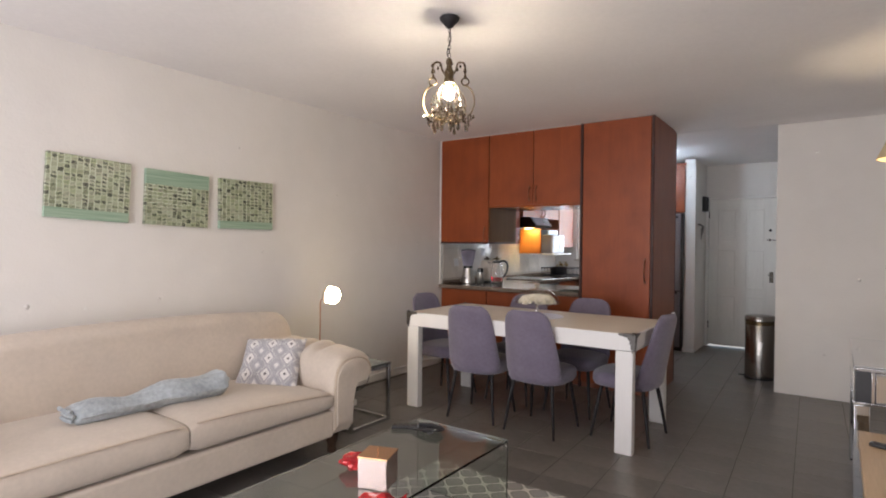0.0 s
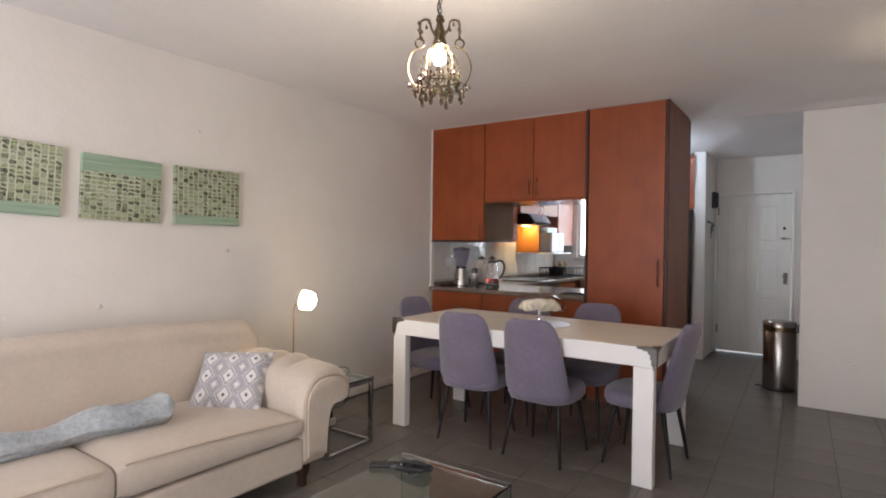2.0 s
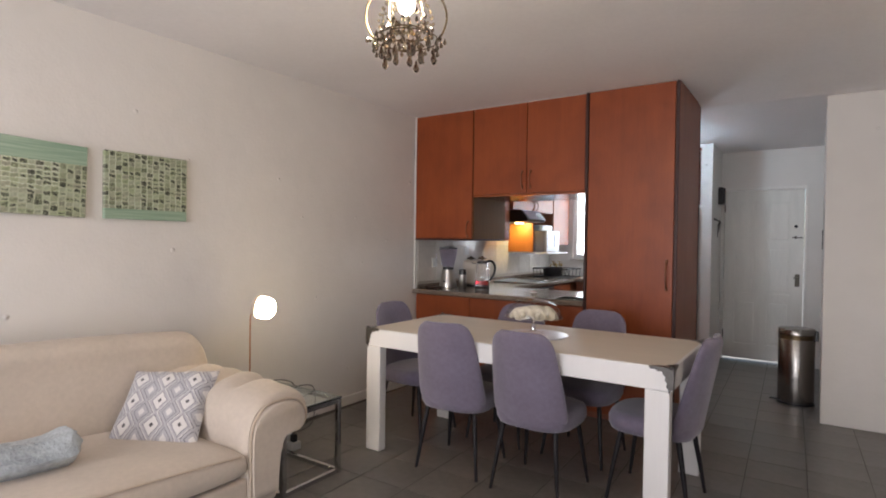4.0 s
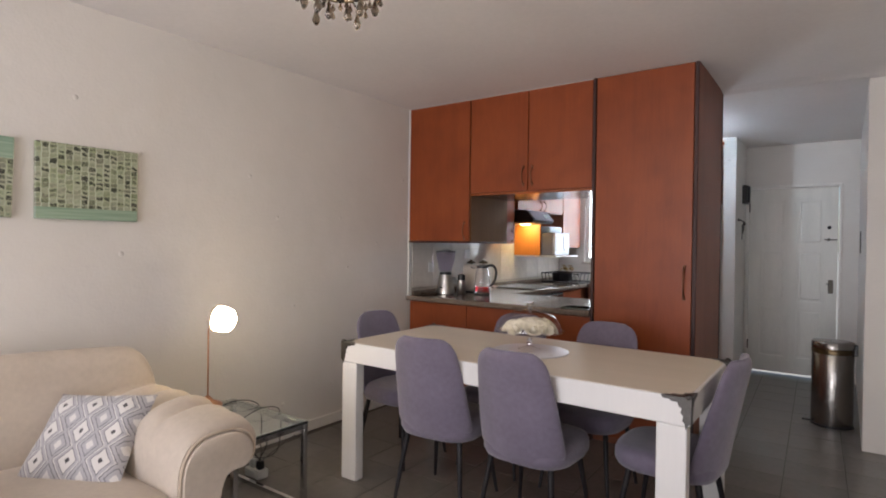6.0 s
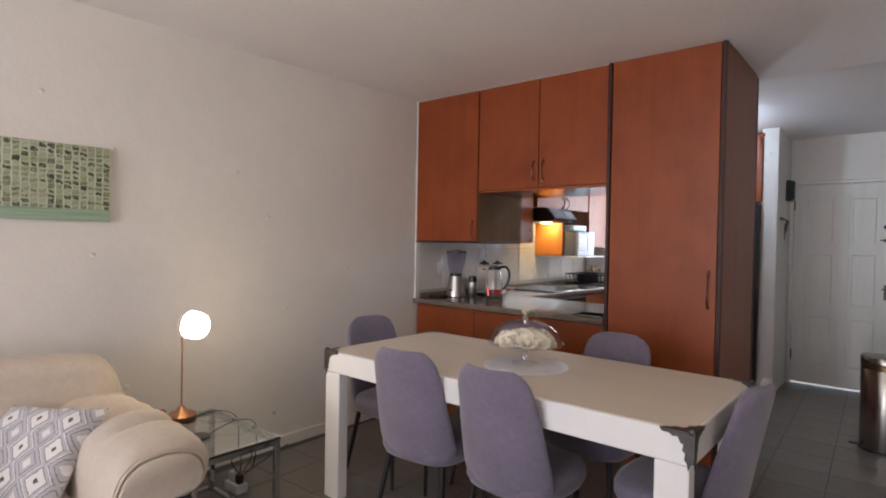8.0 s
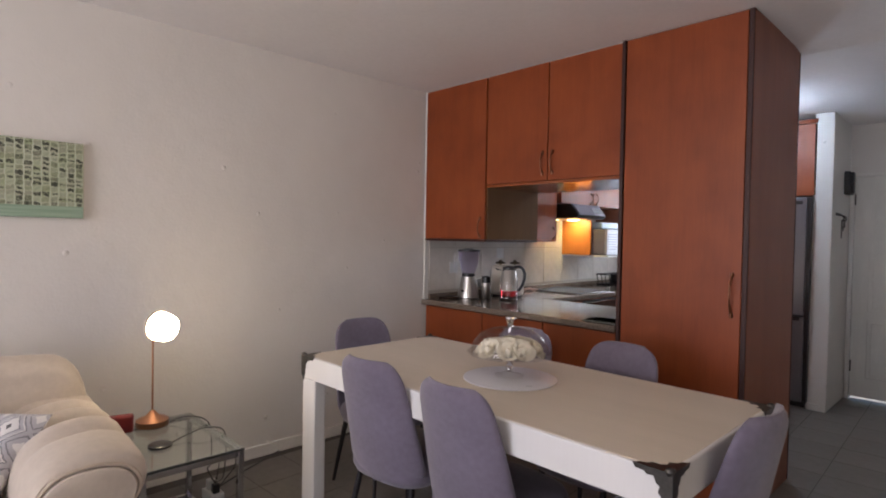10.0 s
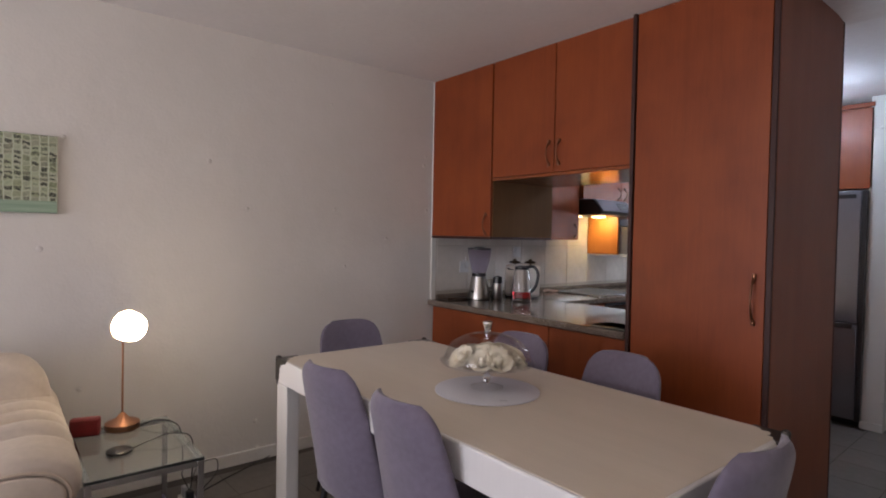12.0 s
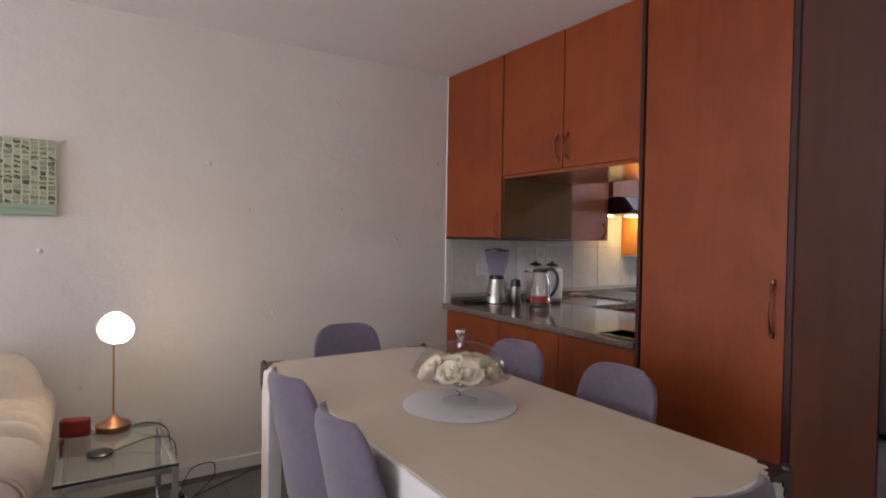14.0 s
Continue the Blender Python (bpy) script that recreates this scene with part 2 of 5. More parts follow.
def mosaic_print(name, lines_up, band_top):
    """Printed canvas: a grid of pale green cells with dark leaf marks, thin cream lines, and a plain sea-green band."""
    m, n, l, p = nodes_of(name)
    co, sep = n.new("ShaderNodeTexCoord"), n.new("ShaderNodeSeparateXYZ")
    l.new(co.outputs["Object"], sep.inputs[0])
    u, v = sep.outputs[1], sep.outputs[2]

    def M(op, a, b=None, c=None):
        return math_node(n, l, op, a, b, c)

    def noise(scale, detail=2.0, stretch=(1, 1, 1)):
        q, mp = n.new("ShaderNodeTexNoise"), n.new("ShaderNodeMapping")
        q.inputs["Scale"].default_value, q.inputs["Detail"].default_value = scale, detail
        mp.inputs["Scale"].default_value = stretch
        l.new(co.outputs["Object"], mp.inputs["Vector"])
        l.new(mp.outputs[0], q.inputs["Vector"])
        return q.outputs[0]

    def mixed(f, a, b):
        q = n.new("ShaderNodeMix")
        q.data_type = "RGBA"
        for s, w in ((q.inputs["Factor"], f), (q.inputs["A"], a), (q.inputs["B"], b)):
            if isinstance(w, tuple):
                s.default_value = (*w, 1)
            else:
                l.new(w, s)
        return q.outputs["Result"]

    def chance(i, j, seed):
        wn, comb = n.new("ShaderNodeTexWhiteNoise"), n.new("ShaderNodeCombineXYZ")
        l.new(i, comb.inputs[0])
        l.new(j, comb.inputs[1])
        comb.inputs[2].default_value = seed
        l.new(comb.outputs[0], wn.inputs["Vector"])
        return wn.outputs["Value"]
    wob = noise(38, 3)
    fu = M("MULTIPLY", M("MULTIPLY_ADD", wob, 0.014, u), 1 / 0.034)
    fv = M("MULTIPLY", M("MULTIPLY_ADD", wob, 0.026, v), 1 / 0.024)
    iu, iv = M("FLOOR", fu), M("FLOOR", fv)
    cu, cv = M("SUBTRACT", M("FRACT", fu), 0.5), M("SUBTRACT", M("FRACT", fv), 0.5)
    r1, r2, r3 = chance(iu, iv, 1.0), chance(iu, iv, 2.0), chance(iu, iv, 3.0)
    cells = ramp(n, [(0.0, (0.32, 0.37, 0.23)), (0.35, (0.36, 0.38, 0.28)), (0.6, (0.25, 0.31, 0.15)), (0.85, (0.31, 0.31, 0.23)), (1.0, (0.20, 0.24, 0.12))])
    l.new(r1, cells.inputs[0])
    c = mixed(M("MULTIPLY", noise(70, 3), 0.5), cells.outputs[0], (0.46, 0.48, 0.36))
    # one leaf mark in many of the cells, slanted and of uneven height and darkness
    slant = M("MULTIPLY_ADD", cu, M("MULTIPLY", M("SUBTRACT", r2, 0.5), 1.1), M("MULTIPLY_ADD", noise(110), 0.5, M("ADD", cv, -0.25)))
    tall_by = M("MULTIPLY_ADD", M("POWER", r3, 1.2), 0.42, 0.14)
    inside = M("MULTIPLY", M("LESS_THAN", M("ABSOLUTE", slant), tall_by), M("LESS_THAN", M("ABSOLUTE", cu), M("MULTIPLY_ADD", r1, 0.16, 0.30)))
    deep = M("MULTIPLY", inside, M("MULTIPLY_ADD", M("POWER", r2, 1.3), 0.95, 0.10))
    deep = M("MULTIPLY", deep, M("MULTIPLY_ADD", noise(90, 3), 3.2, -0.50))
    c = mixed(M("MINIMUM", M("MAXIMUM", deep, 0.0), 1.0), c, (0.035, 0.04, 0.025))
    # cream lines, strong along one way and faint across
    lu = M("GREATER_THAN", M("ABSOLUTE", cu), 0.445)
    lv = M("GREATER_THAN", M("ABSOLUTE", cv), 0.44)
    zero = M("MULTIPLY", iu, 0.0)
    if lines_up:
        main = M("MULTIPLY", lu, M("MULTIPLY_ADD", chance(iu, zero, 5.0), 0.6, 0.25))
        side = M("MULTIPLY", lv, M("MULTIPLY", M("GREATER_THAN", r3, 0.5), 0.3))
    else:
        main = M("MULTIPLY", M("MULTIPLY", lv, M("LESS_THAN", u, 0.10)), M("MULTIPLY", M("GREATER_THAN", chance(zero, iv, 6.0), 0.35), M("MULTIPLY_ADD", M("GREATER_THAN", v, -0.06), 0.65, 0.1)))
        side = M("MULTIPLY", lu, 0.12)
    c = mixed(M("MAXIMUM", main, side), c, (0.62, 0.68, 0.54))
    band = M("GREATER_THAN", v, 0.085) if band_top else M("LESS_THAN", v, -0.128)
    sea = ramp(n, [(0.35, (0.20, 0.31, 0.22)), (0.65, (0.30, 0.40, 0.30))])
    l.new(noise(10, 2, (1, 0.3, 9)), sea.inputs[0])
    c = mixed(band, c, sea.outputs[0])
    l.new(c, p.inputs["Base Color"])
    p.inputs["Roughness"].default_value = 0.35
    return m


def thin_glass(name, tint):
    """Blown glass a millimetre or two thick: clear, with the gloss of its surface."""
    m, n, l, p = nodes_of(name)
    tr, gl, mx, fr = n.new("ShaderNodeBsdfTransparent"), n.new("ShaderNodeBsdfGlossy"), n.new("ShaderNodeMixShader"), n.new("ShaderNodeLayerWeight")
    tr.inputs[0].default_value = (*tint, 1)
    gl.inputs["Roughness"].default_value = 0.02
    out = [q for q in n if q.bl_idname == "ShaderNodeOutputMaterial"][0]
    fr.inputs["Blend"].default_value = 0.5
    l.new(math_node(n, l, "MULTIPLY_ADD", math_node(n, l, "POWER", fr.outputs["Facing"], 4.0), 0.30, 0.03), mx.inputs[0])
    l.new(tr.outputs[0], mx.inputs[1])
    l.new(gl.outputs[0], mx.inputs[2])
    l.new(mx.outputs[0], out.inputs["Surface"])
    return m


def ikat():
    """Cushion cover: white diamonds with grey stepped outlines, three across."""
    m, n, l, p = nodes_of("ikat_cotton")
    co, sep = n.new("ShaderNodeTexCoord"), n.new("ShaderNodeSeparateXYZ")
    l.new(co.outputs["Object"], sep.inputs[0])
    wob = n.new("ShaderNodeTexNoise")
    wob.inputs["Scale"].default_value = 90
    l.new(co.outputs["Object"], wob.inputs["Vector"])
    w = math_node(n, l, "MULTIPLY", math_node(n, l, "SUBTRACT", wob.outputs[0], 0.5), 0.10)
    fu = math_node(n, l, "FRACT", math_node(n, l, "MULTIPLY_ADD", sep.outputs[0], 1 / 0.125, 0.5))
    fv = math_node(n, l, "FRACT", math_node(n, l, "MULTIPLY_ADD", sep.outputs[1], 1 / 0.118, 0.5))
    du = math_node(n, l, "ABSOLUTE", math_node(n, l, "SUBTRACT", fu, 0.5))
    dv = math_node(n, l, "ABSOLUTE", math_node(n, l, "SUBTRACT", fv, 0.5))
    d = math_node(n, l, "ADD", math_node(n, l, "MULTIPLY_ADD", du, 1.18, math_node(n, l, "MULTIPLY", dv, 0.80)), w)
    white, grey, mid, dk = (0.70, 0.68, 0.66), (0.22, 0.21, 0.23), (0.44, 0.43, 0.455), (0.08, 0.075, 0.08)
    r = ramp(n, [(0.0, dk), (0.085, white), (0.31, grey), (0.35, mid), (0.46, white), (0.50, grey), (0.54, mid), (0.66, grey), (0.70, mid), (0.84, white)])
    r.color_ramp.interpolation = "CONSTANT"
    l.new(d, r.inputs[0])
    l.new(r.outputs[0], p.inputs["Base Color"])
    p.inputs["Roughness"].default_value = 0.85
    p.inputs["Sheen Weight"].default_value = 0.2
    bu = n.new("ShaderNodeBump")
    bu.inputs["Strength"].default_value, bu.inputs["Distance"].default_value = 0.3, 0.001
    l.new(wob.outputs[0], bu.inputs["Height"])
    l.new(bu.outputs[0], p.inputs["Normal"])
    return m


def trellis():
    """Rug pile: grey with a pale rounded trellis."""
    m, n, l, p = nodes_of("rug_pile")
    co, sep = n.new("ShaderNodeTexCoord"), n.new("ShaderNodeSeparateXYZ")
    l.new(co.outputs["Object"], sep.inputs[0])
    wob = n.new("ShaderNodeTexNoise")
    wob.inputs["Scale"].default_value = 120
    l.new(co.outputs["Object"], wob.inputs["Vector"])
    k = 2 * math.pi / 0.15
    cu = math_node(n, l, "COSINE", math_node(n, l, "MULTIPLY", sep.outputs[0], k))
    cv = math_node(n, l, "COSINE", math_node(n, l, "MULTIPLY", sep.outputs[1], k))
    s = math_node(n, l, "ABSOLUTE", math_node(n, l, "ADD", cu, cv))
    s = math_node(n, l, "MULTIPLY_ADD", math_node(n, l, "SUBTRACT", wob.outputs[0], 0.5), 0.25, s)
    r = ramp(n, [(0.0, (0.54, 0.51, 0.47)), (0.25, (0.54, 0.51, 0.47)), (0.33, (0.21, 0.205, 0.195)), (1.0, (0.26, 0.25, 0.24))])
    l.new(s, r.inputs[0])
    l.new(r.outputs[0], p.inputs["Base Color"])
    p.inputs["Roughness"].default_value = 0.95
    bu = n.new("ShaderNodeBump")
    bu.inputs["Strength"].default_value, bu.inputs["Distance"].default_value = 0.6, 0.004
    l.new(wob.outputs[0], bu.inputs["Height"])
    l.new(bu.outputs[0], p.inputs["Normal"])
    return m


def granite():
    m, n, l, p = nodes_of("granite")
    co = n.new("ShaderNodeTexCoord")
    a, b, v = n.new("ShaderNodeTexNoise"), n.new("ShaderNodeTexNoise"), n.new("ShaderNodeTexVoronoi")
    a.inputs["Scale"].default_value, a.inputs["Detail"].default_value = 110, 4
    b.inputs["Scale"].default_value = 9
    v.inputs["Scale"].default_value = 160
    for q in (a, b, v):
        l.new(co.outputs["Object"], q.inputs["Vector"])
    k = math_node(n, l, "MULTIPLY_ADD", v.outputs["Distance"], 0.3, math_node(n, l, "MULTIPLY_ADD", b.outputs[0], 0.25, math_node(n, l, "MULTIPLY", a.outputs[0], 0.55)))
    r = ramp(n, [(0.34, (0.05, 0.036, 0.028)), (0.46, (0.12, 0.088, 0.066)), (0.58, (0.17, 0.13, 0.10)), (0.7, (0.26, 0.215, 0.18))])
    l.new(k, r.inputs[0])
    l.new(r.outputs[0], p.inputs["Base Color"])
    p.inputs["Roughness"].default_value = 0.12
    return m


WALL = plaster()
CEIL = surf("ceiling_paint", (0.84, 0.81, 0.80), 0.75, scale=1.2, fine=35, var=0.05, bump=0.12, depth=0.003)
TRIM = surf("white_gloss_paint", (0.74, 0.72, 0.68), 0.35, scale=6, fine=60, var=0.06, bump=0.1, depth=0.001)
DOORPAINT = surf("door_paint", (0.70, 0.69, 0.64), 0.4, scale=4, fine=40, var=0.08, bump=0.12, depth=0.002, stretch=(3, 3, 0.5))
TILE = surf("floor_tile_grey", (0.142, 0.128, 0.116), 0.34, scale=2.2, fine=22, var=0.28, bump=0.18, depth=0.002, random_tone=0.06)
GROUT = surf("grout_dark", (0.090, 0.082, 0.075), 0.9, scale=9, fine=80, var=0.2, bump=0.3)
CHERRY = wood("cherry_veneer", (0.200, 0.039, 0.0085), (0.285, 0.064, 0.0145), 0.45, coat=0.03, mottle=0.5)
CHERRY_SIDE = wood("cherry_side_panel", (0.195, 0.064, 0.032), (0.26, 0.092, 0.048), 0.45, coat=0.04, mottle=0.4)
BEIGE = wood("cabinet_lining", (0.125, 0.062, 0.024), (0.165, 0.083, 0.033), 0.75, coat=0.0, spec=0.12)
CHERRY_GLOSS = wood("polished_cherry", (0.19, 0.045, 0.012), (0.26, 0.066, 0.018), 0.16, along=0, coat=0.5, mottle=0.4)
# same cherry, made lighter and more orange to carry the hood lamp's glow
HOODLIT_BOARD = wood("hoodlit_cherry_board", (0.36, 0.115, 0.020), (0.44, 0.150, 0.028), 0.45, coat=0.05)
DARKEDGE = surf("dark_edging", (0.038, 0.010, 0.007), 0.6, scale=8, fine=50, var=0.3)
GRANITE = granite()
SPLASH = surf("wall_tile_cream", (0.60, 0.555, 0.50), 0.12, scale=2.5, fine=20, var=0.10, bump=0.08, depth=0.003, random_tone=0.04)
SPLASHGROUT = surf("wall_grout", (0.42, 0.37, 0.31), 0.9)
SOFA = fabric("cream_upholstery", (0.555, 0.480, 0.405), 500, 0.08, folds=14.0)
PIPING = fabric("cream_piping", (0.50, 0.41, 0.32), 600, 0.08)
CHAIRF = fabric("grey_lilac_velour", (0.155, 0.133, 0.18), 420, 0.16, 0.35)
THROW = fabric("pale_blue_knit", (0.37, 0.405, 0.425), 85, 0.34, 0.25, 0.9, depth=0.0042)
IKAT, RUG = ikat(), trellis()
BLACK = surf("black_metal", (0.014, 0.012, 0.014), 0.5, 0.0, var=0.3, spec=0.3)
BLACKPL = surf("black_plastic", (0.014, 0.014, 0.016), 0.3, var=0.3, bump=0.05)
IRON = surf("antique_iron", (0.085, 0.078, 0.072), 0.38, 0.85, var=0.35, scale=20, fine=120, bump=0.3)
WHITEWOOD = wood("cream_tabletop", (0.61, 0.545, 0.46), (0.67, 0.60, 0.51), 0.55, along=0, coat=0.0)
WHITELEG = wood("white_painted_leg", (0.70, 0.685, 0.675), (0.735, 0.72, 0.71), 0.5, along=2, coat=0.0)
PALESTEEL = surf("pale_steel", (0.52, 0.50, 0.48), 0.3, 1.0, var=0.1, scale=5, fine=150, bump=0.05, depth=0.0005)
DULLSTEEL = surf("worn_lock_steel", (0.16, 0.145, 0.12), 0.55, 0.7, var=0.3, scale=20, fine=120)
CHROME = surf("chrome", (0.72, 0.72, 0.74), 0.10, 1.0, var=0.05, bump=0)
STEEL = surf("brushed_steel", (0.32, 0.30, 0.28), 0.26, 1.0, var=0.12, scale=5, fine=200, bump=0.08, depth=0.0005, stretch=(1, 1, 0.04))
FRIDGE = surf("silver_fridge_skin", (0.20, 0.20, 0.225), 0.32, 0.8, var=0.08, scale=3, fine=150, bump=0.03, depth=0.0005)
BRASS = surf("aged_bronze", (0.11, 0.08, 0.045), 0.30, 1.0, var=0.35, scale=30, fine=150)
TAPBRASS = surf("tap_brass", (0.42, 0.31, 0.16), 0.28, 1.0, var=0.2, scale=20, fine=120)
COPPER = surf("brushed_copper", (0.46, 0.235, 0.14), 0.34, 1.0, var=0.12, scale=9, fine=120, bump=0.06)
HANDLE = surf("bronzed_handle", (0.20, 0.085, 0.045), 0.3, 0.8, var=0.2)
DOMEGLASS = thin_glass("dome_glass", (0.95, 0.95, 0.95))
GLASS, GREENGLASS = glass("clear_glass", (0.99, 0.99, 0.99)), glass("table_glass", (0.86, 0.94, 0.91))
SMOKEGLASS = thin_glass("smoky_jug", (0.90, 0.88, 0.94))
FROSTED = surf("frosted_green_glass", (0.17, 0.18, 0.145), 0.22, var=0.15)
CRYSTAL = glass("smoked_crystal", (0.26, 0.21, 0.15), 0.03)
BEAD = glass("clear_bead", (0.74, 0.66, 0.48), 0.05)
DARKRED = surf("dark_red_leather", (0.16, 0.012, 0.012), 0.4, var=0.25, scale=20, fine=120, bump=0.3)
WHITEPL = surf("white_plastic", (0.56, 0.56, 0.55), 0.35, var=0.05, bump=0.03)
ROSE = fabric("cream_petal", (0.88, 0.82, 0.68), 200, 0.06, 0.1)
PLACEMAT = surf("pale_placemat", (0.70, 0.71, 0.78), 0.30, var=0.06, scale=10, fine=90, bump=0.15)
RED = surf("red_foil", (0.42, 0.018, 0.022), 0.22, 0.2, var=0.5, scale=25, fine=90, bump=0.5, depth=0.004)
REDWATER = glass("red_tinted_water", (0.48, 0.03, 0.035))
ROSEGLASS = surf("rose_mirror_glass", (0.44, 0.33, 0.30), 0.10, 0.75, var=0.08, bump=0.02)
GOLD = surf("rose_gold_lid", (0.62, 0.35, 0.19), 0.25, 0.9, var=0.1)
LIGHTWOOD = wood("pale_oak", (0.42, 0.29, 0.17), (0.56, 0.41, 0.26), 0.4, along=1, coat=0.1)
MIRROR = surf("mirror_glass", (0.70, 0.72, 0.74), 0.05, 1.0, var=0.04, bump=0)
SHADE = surf("cream_lampshade", (0.55, 0.44, 0.27), 0.8, var=0.06, fine=200)
DARKWOOD = wood("dark_turned_wood", (0.035, 0.018, 0.010), (0.07, 0.035, 0.02), 0.35)
LAMPSHIELD = surf("pale_lamp_shield", (0.55, 0.48, 0.40), 0.4, 0.3, var=0.08)
LAMPGLOW = glow("lamp_diffuser", (1.0, 0.80, 0.50), 40.0)
BULBGLOW = glow("bulb_glass", (1.0, 0.86, 0.66), 510.0)
KITCHENGLOW = glow("cool_bulb_glass", (0.68, 0.84, 1.0), 285.0)
HOODGREY = surf("hood_grey_metal", (0.20, 0.20, 0.24), 0.35, 0.5, var=0.1)
HOODGLOW = glow("hood_lamp_glass", (1.0, 0.62, 0.25), 20.0)
GROUND = surf("paved_ground", (0.46, 0.44, 0.40), 0.9, var=0.2, scale=0.8, fine=12, bump=0.3, depth=0.01)

# ---------- the shell ----------
CH, FH = 2.535, 2.483          # ceilings of the living room and of the kitchen
WX = -3.68                     # face of the long wall
RX = 0.62                      # face of the opposite wall
NY, SY = 8.48, -2.0            # end walls

wall_west = setting("wall_west", boxes((WX - 0.2, WX, SY - 0.2, NY + 0.2, 0, 2.7)), WALL, "long off-white hand-plastered wall with small lumps")
wall_north = setting("wall_north", boxes((WX, -3.32, NY, NY + 0.2, 0, 2.7), (-3.32, -2.15, NY, NY + 0.2, 0, 1.15), (-3.32, -2.15, NY, NY + 0.2, 2.1, 2.7),
                     (-2.15, -1.432, NY, NY + 0.2, 0, 2.7), (-1.432, -0.612, NY, NY + 0.2, 2.015, 2.7), (-0.612, 0.8, NY, NY + 0.2, 0, 2.7)),
                     WALL, "off-white plastered wall with the entrance door and kitchen window")
setting("wall_east", boxes((RX, RX + 0.2, SY - 0.2, 6.42, 0, 2.7)), WALL, "plain off-white plastered side wall")
setting("wall_south", boxes((WX, -3.1, SY - 0.2, SY, 0, 2.7), (-3.1, 0.0, SY - 0.2, SY, 2.15, 2.7), (0.0, RX, SY - 0.2, SY, 0, 2.7)),
        WALL, "off-white wall with a wide garden door opening")
setting("wall_hall", boxes((-0.45, RX, 6.22, 6.42, 0, 2.7), (-0.45, -0.25, 6.42, NY, 0, 2.7), bevel=0.006), WALL, "off-white plastered wall block beside the entrance hall")
setting("wall_stub", boxes((-1.602, -1.462, 7.80, NY, 0, 2.6), bevel=0.008), WALL, "short white wall stub between fridge and entrance door")
def sloped_ceiling():
    """Level over the living room, dropping to a small lip over the hall's edge, and a touch higher beyond it."""
    line = [(SY - 0.1, CH), (5.32, CH), (5.98, 2.522), (6.07, 2.511), (6.125, 2.499), (6.135, 2.510), (NY + 0.1, 2.463)]
    under = [[(x, y, z) for y, z in line] for x in (WX - 0.1, RX + 0.1)]
    over = [[(x, y, 2.72) for y, z in line] for x in (WX - 0.1, RX + 0.1)]
    bm = bmesh.new()
    q = [[bm.verts.new(p) for p in ring] for ring in (under[0], under[1], over[1], over[0])]
    for a in range(4):
        b = (a + 1) % 4
        for k in range(len(line) - 1):
            bm.faces.new((q[a][k], q[a][k + 1], q[b][k + 1], q[b][k]))
    bm.faces.new([ring[0] for ring in q])
    bm.faces.new([ring[-1] for ring in q])
    return bm


setting("ceiling", sloped_ceiling(), CEIL, "white painted plaster ceiling, a little lower over the hall")
setting("ground", boxes((-300, 300, -300, 300, -0.5, -0.13)), GROUND, "pale paved ground outside")

# garden door behind the walk
gd = tagged(new("door_2"), "wide white framed glass garden door", "door", "", "structure")
part("door_frame", boxes((-3.1, -3.04, SY - 0.14, SY - 0.06, 0, 2.15), (-0.06, 0.0, SY - 0.14, SY - 0.06, 0, 2.15), (-1.58, -1.52, SY - 0.14, SY - 0.06, 0, 2.15),
                         (-3.04, -0.06, SY - 0.14, SY - 0.06, 2.09, 2.15), bevel=0.004), TRIM, gd)
for x0, x1 in ((-3.04, -1.58), (-1.52, -0.06)):
    pane = part("pane", boxes((x0, x1, SY - 0.103, SY - 0.097, 0.0, 2.09)), GLASS, gd)
    pane.visible_shadow = False

# skirting
setting("baseboard", boxes((WX, WX + 0.016, 0.0, 5.29, 0, 0.075), bevel=0.004), TRIM, "low white painted skirting board along the long wall")
setting("baseboard_stub", boxes((-1.602, -1.462, 7.785, 7.80, 0, 0.06), bevel=0.003), TRIM, "low white skirting round the wall stub")

# kitchen window
win = tagged(new("window_1"), "white framed kitchen window full of daylight", "window", "", "structure")
part("window_frame", boxes((-3.32, -3.27, NY + 0.03, NY + 0.09, 1.15, 2.1), (-2.20, -2.15, NY + 0.03, NY + 0.09, 1.15, 2.1), (-2.72, -2.68, NY + 0.03, NY + 0.09, 1.2, 2.05),
                           (-3.27, -2.20, NY + 0.03, NY + 0.09, 1.15, 1.20), (-3.27, -2.20, NY + 0.03, NY + 0.09, 2.05, 2.1), bevel=0.004), TRIM, win)
for x0, x1 in ((-3.27, -2.72), (-2.68, -2.20)):
    pane = part("pane", boxes((x0, x1, NY + 0.055, NY + 0.061, 1.20, 2.05)), GLASS, win)
    pane.visible_shadow = False
part("window_sill", boxes((-3.34, -2.13, NY - 0.06, NY + 0.03, 1.12, 1.15), bevel=0.005), SPLASH, win, "cream tiled sill")

# entrance door: six moulded panels, lifted a little off the floor so that daylight shows under it
door = tagged(new("door_1"), "white painted six-panel entrance door, closed, daylight under it", "door", "", "structure")
part("door_frame", boxes((-1.459, -1.427, NY - 0.018, NY + 0.12, 0, 2.035), (-0.616, -0.592, NY - 0.018, NY + 0.12, 0, 2.035), (-1.427, -0.616, NY - 0.018, NY + 0.12, 2.005, 2.035), bevel=0.004), TRIM, door)
DX0, DX1, DY = -1.424, -0.624, NY + 0.012
stile, mid = 0.115, 0.10
px = [(DX0 + stile, (DX0 + DX1) / 2 - mid / 2), ((DX0 + DX1) / 2 + mid / 2, DX1 - stile)]
pz = [(0.20, 0.72), (0.80, 1.34), (1.40, 1.88)]
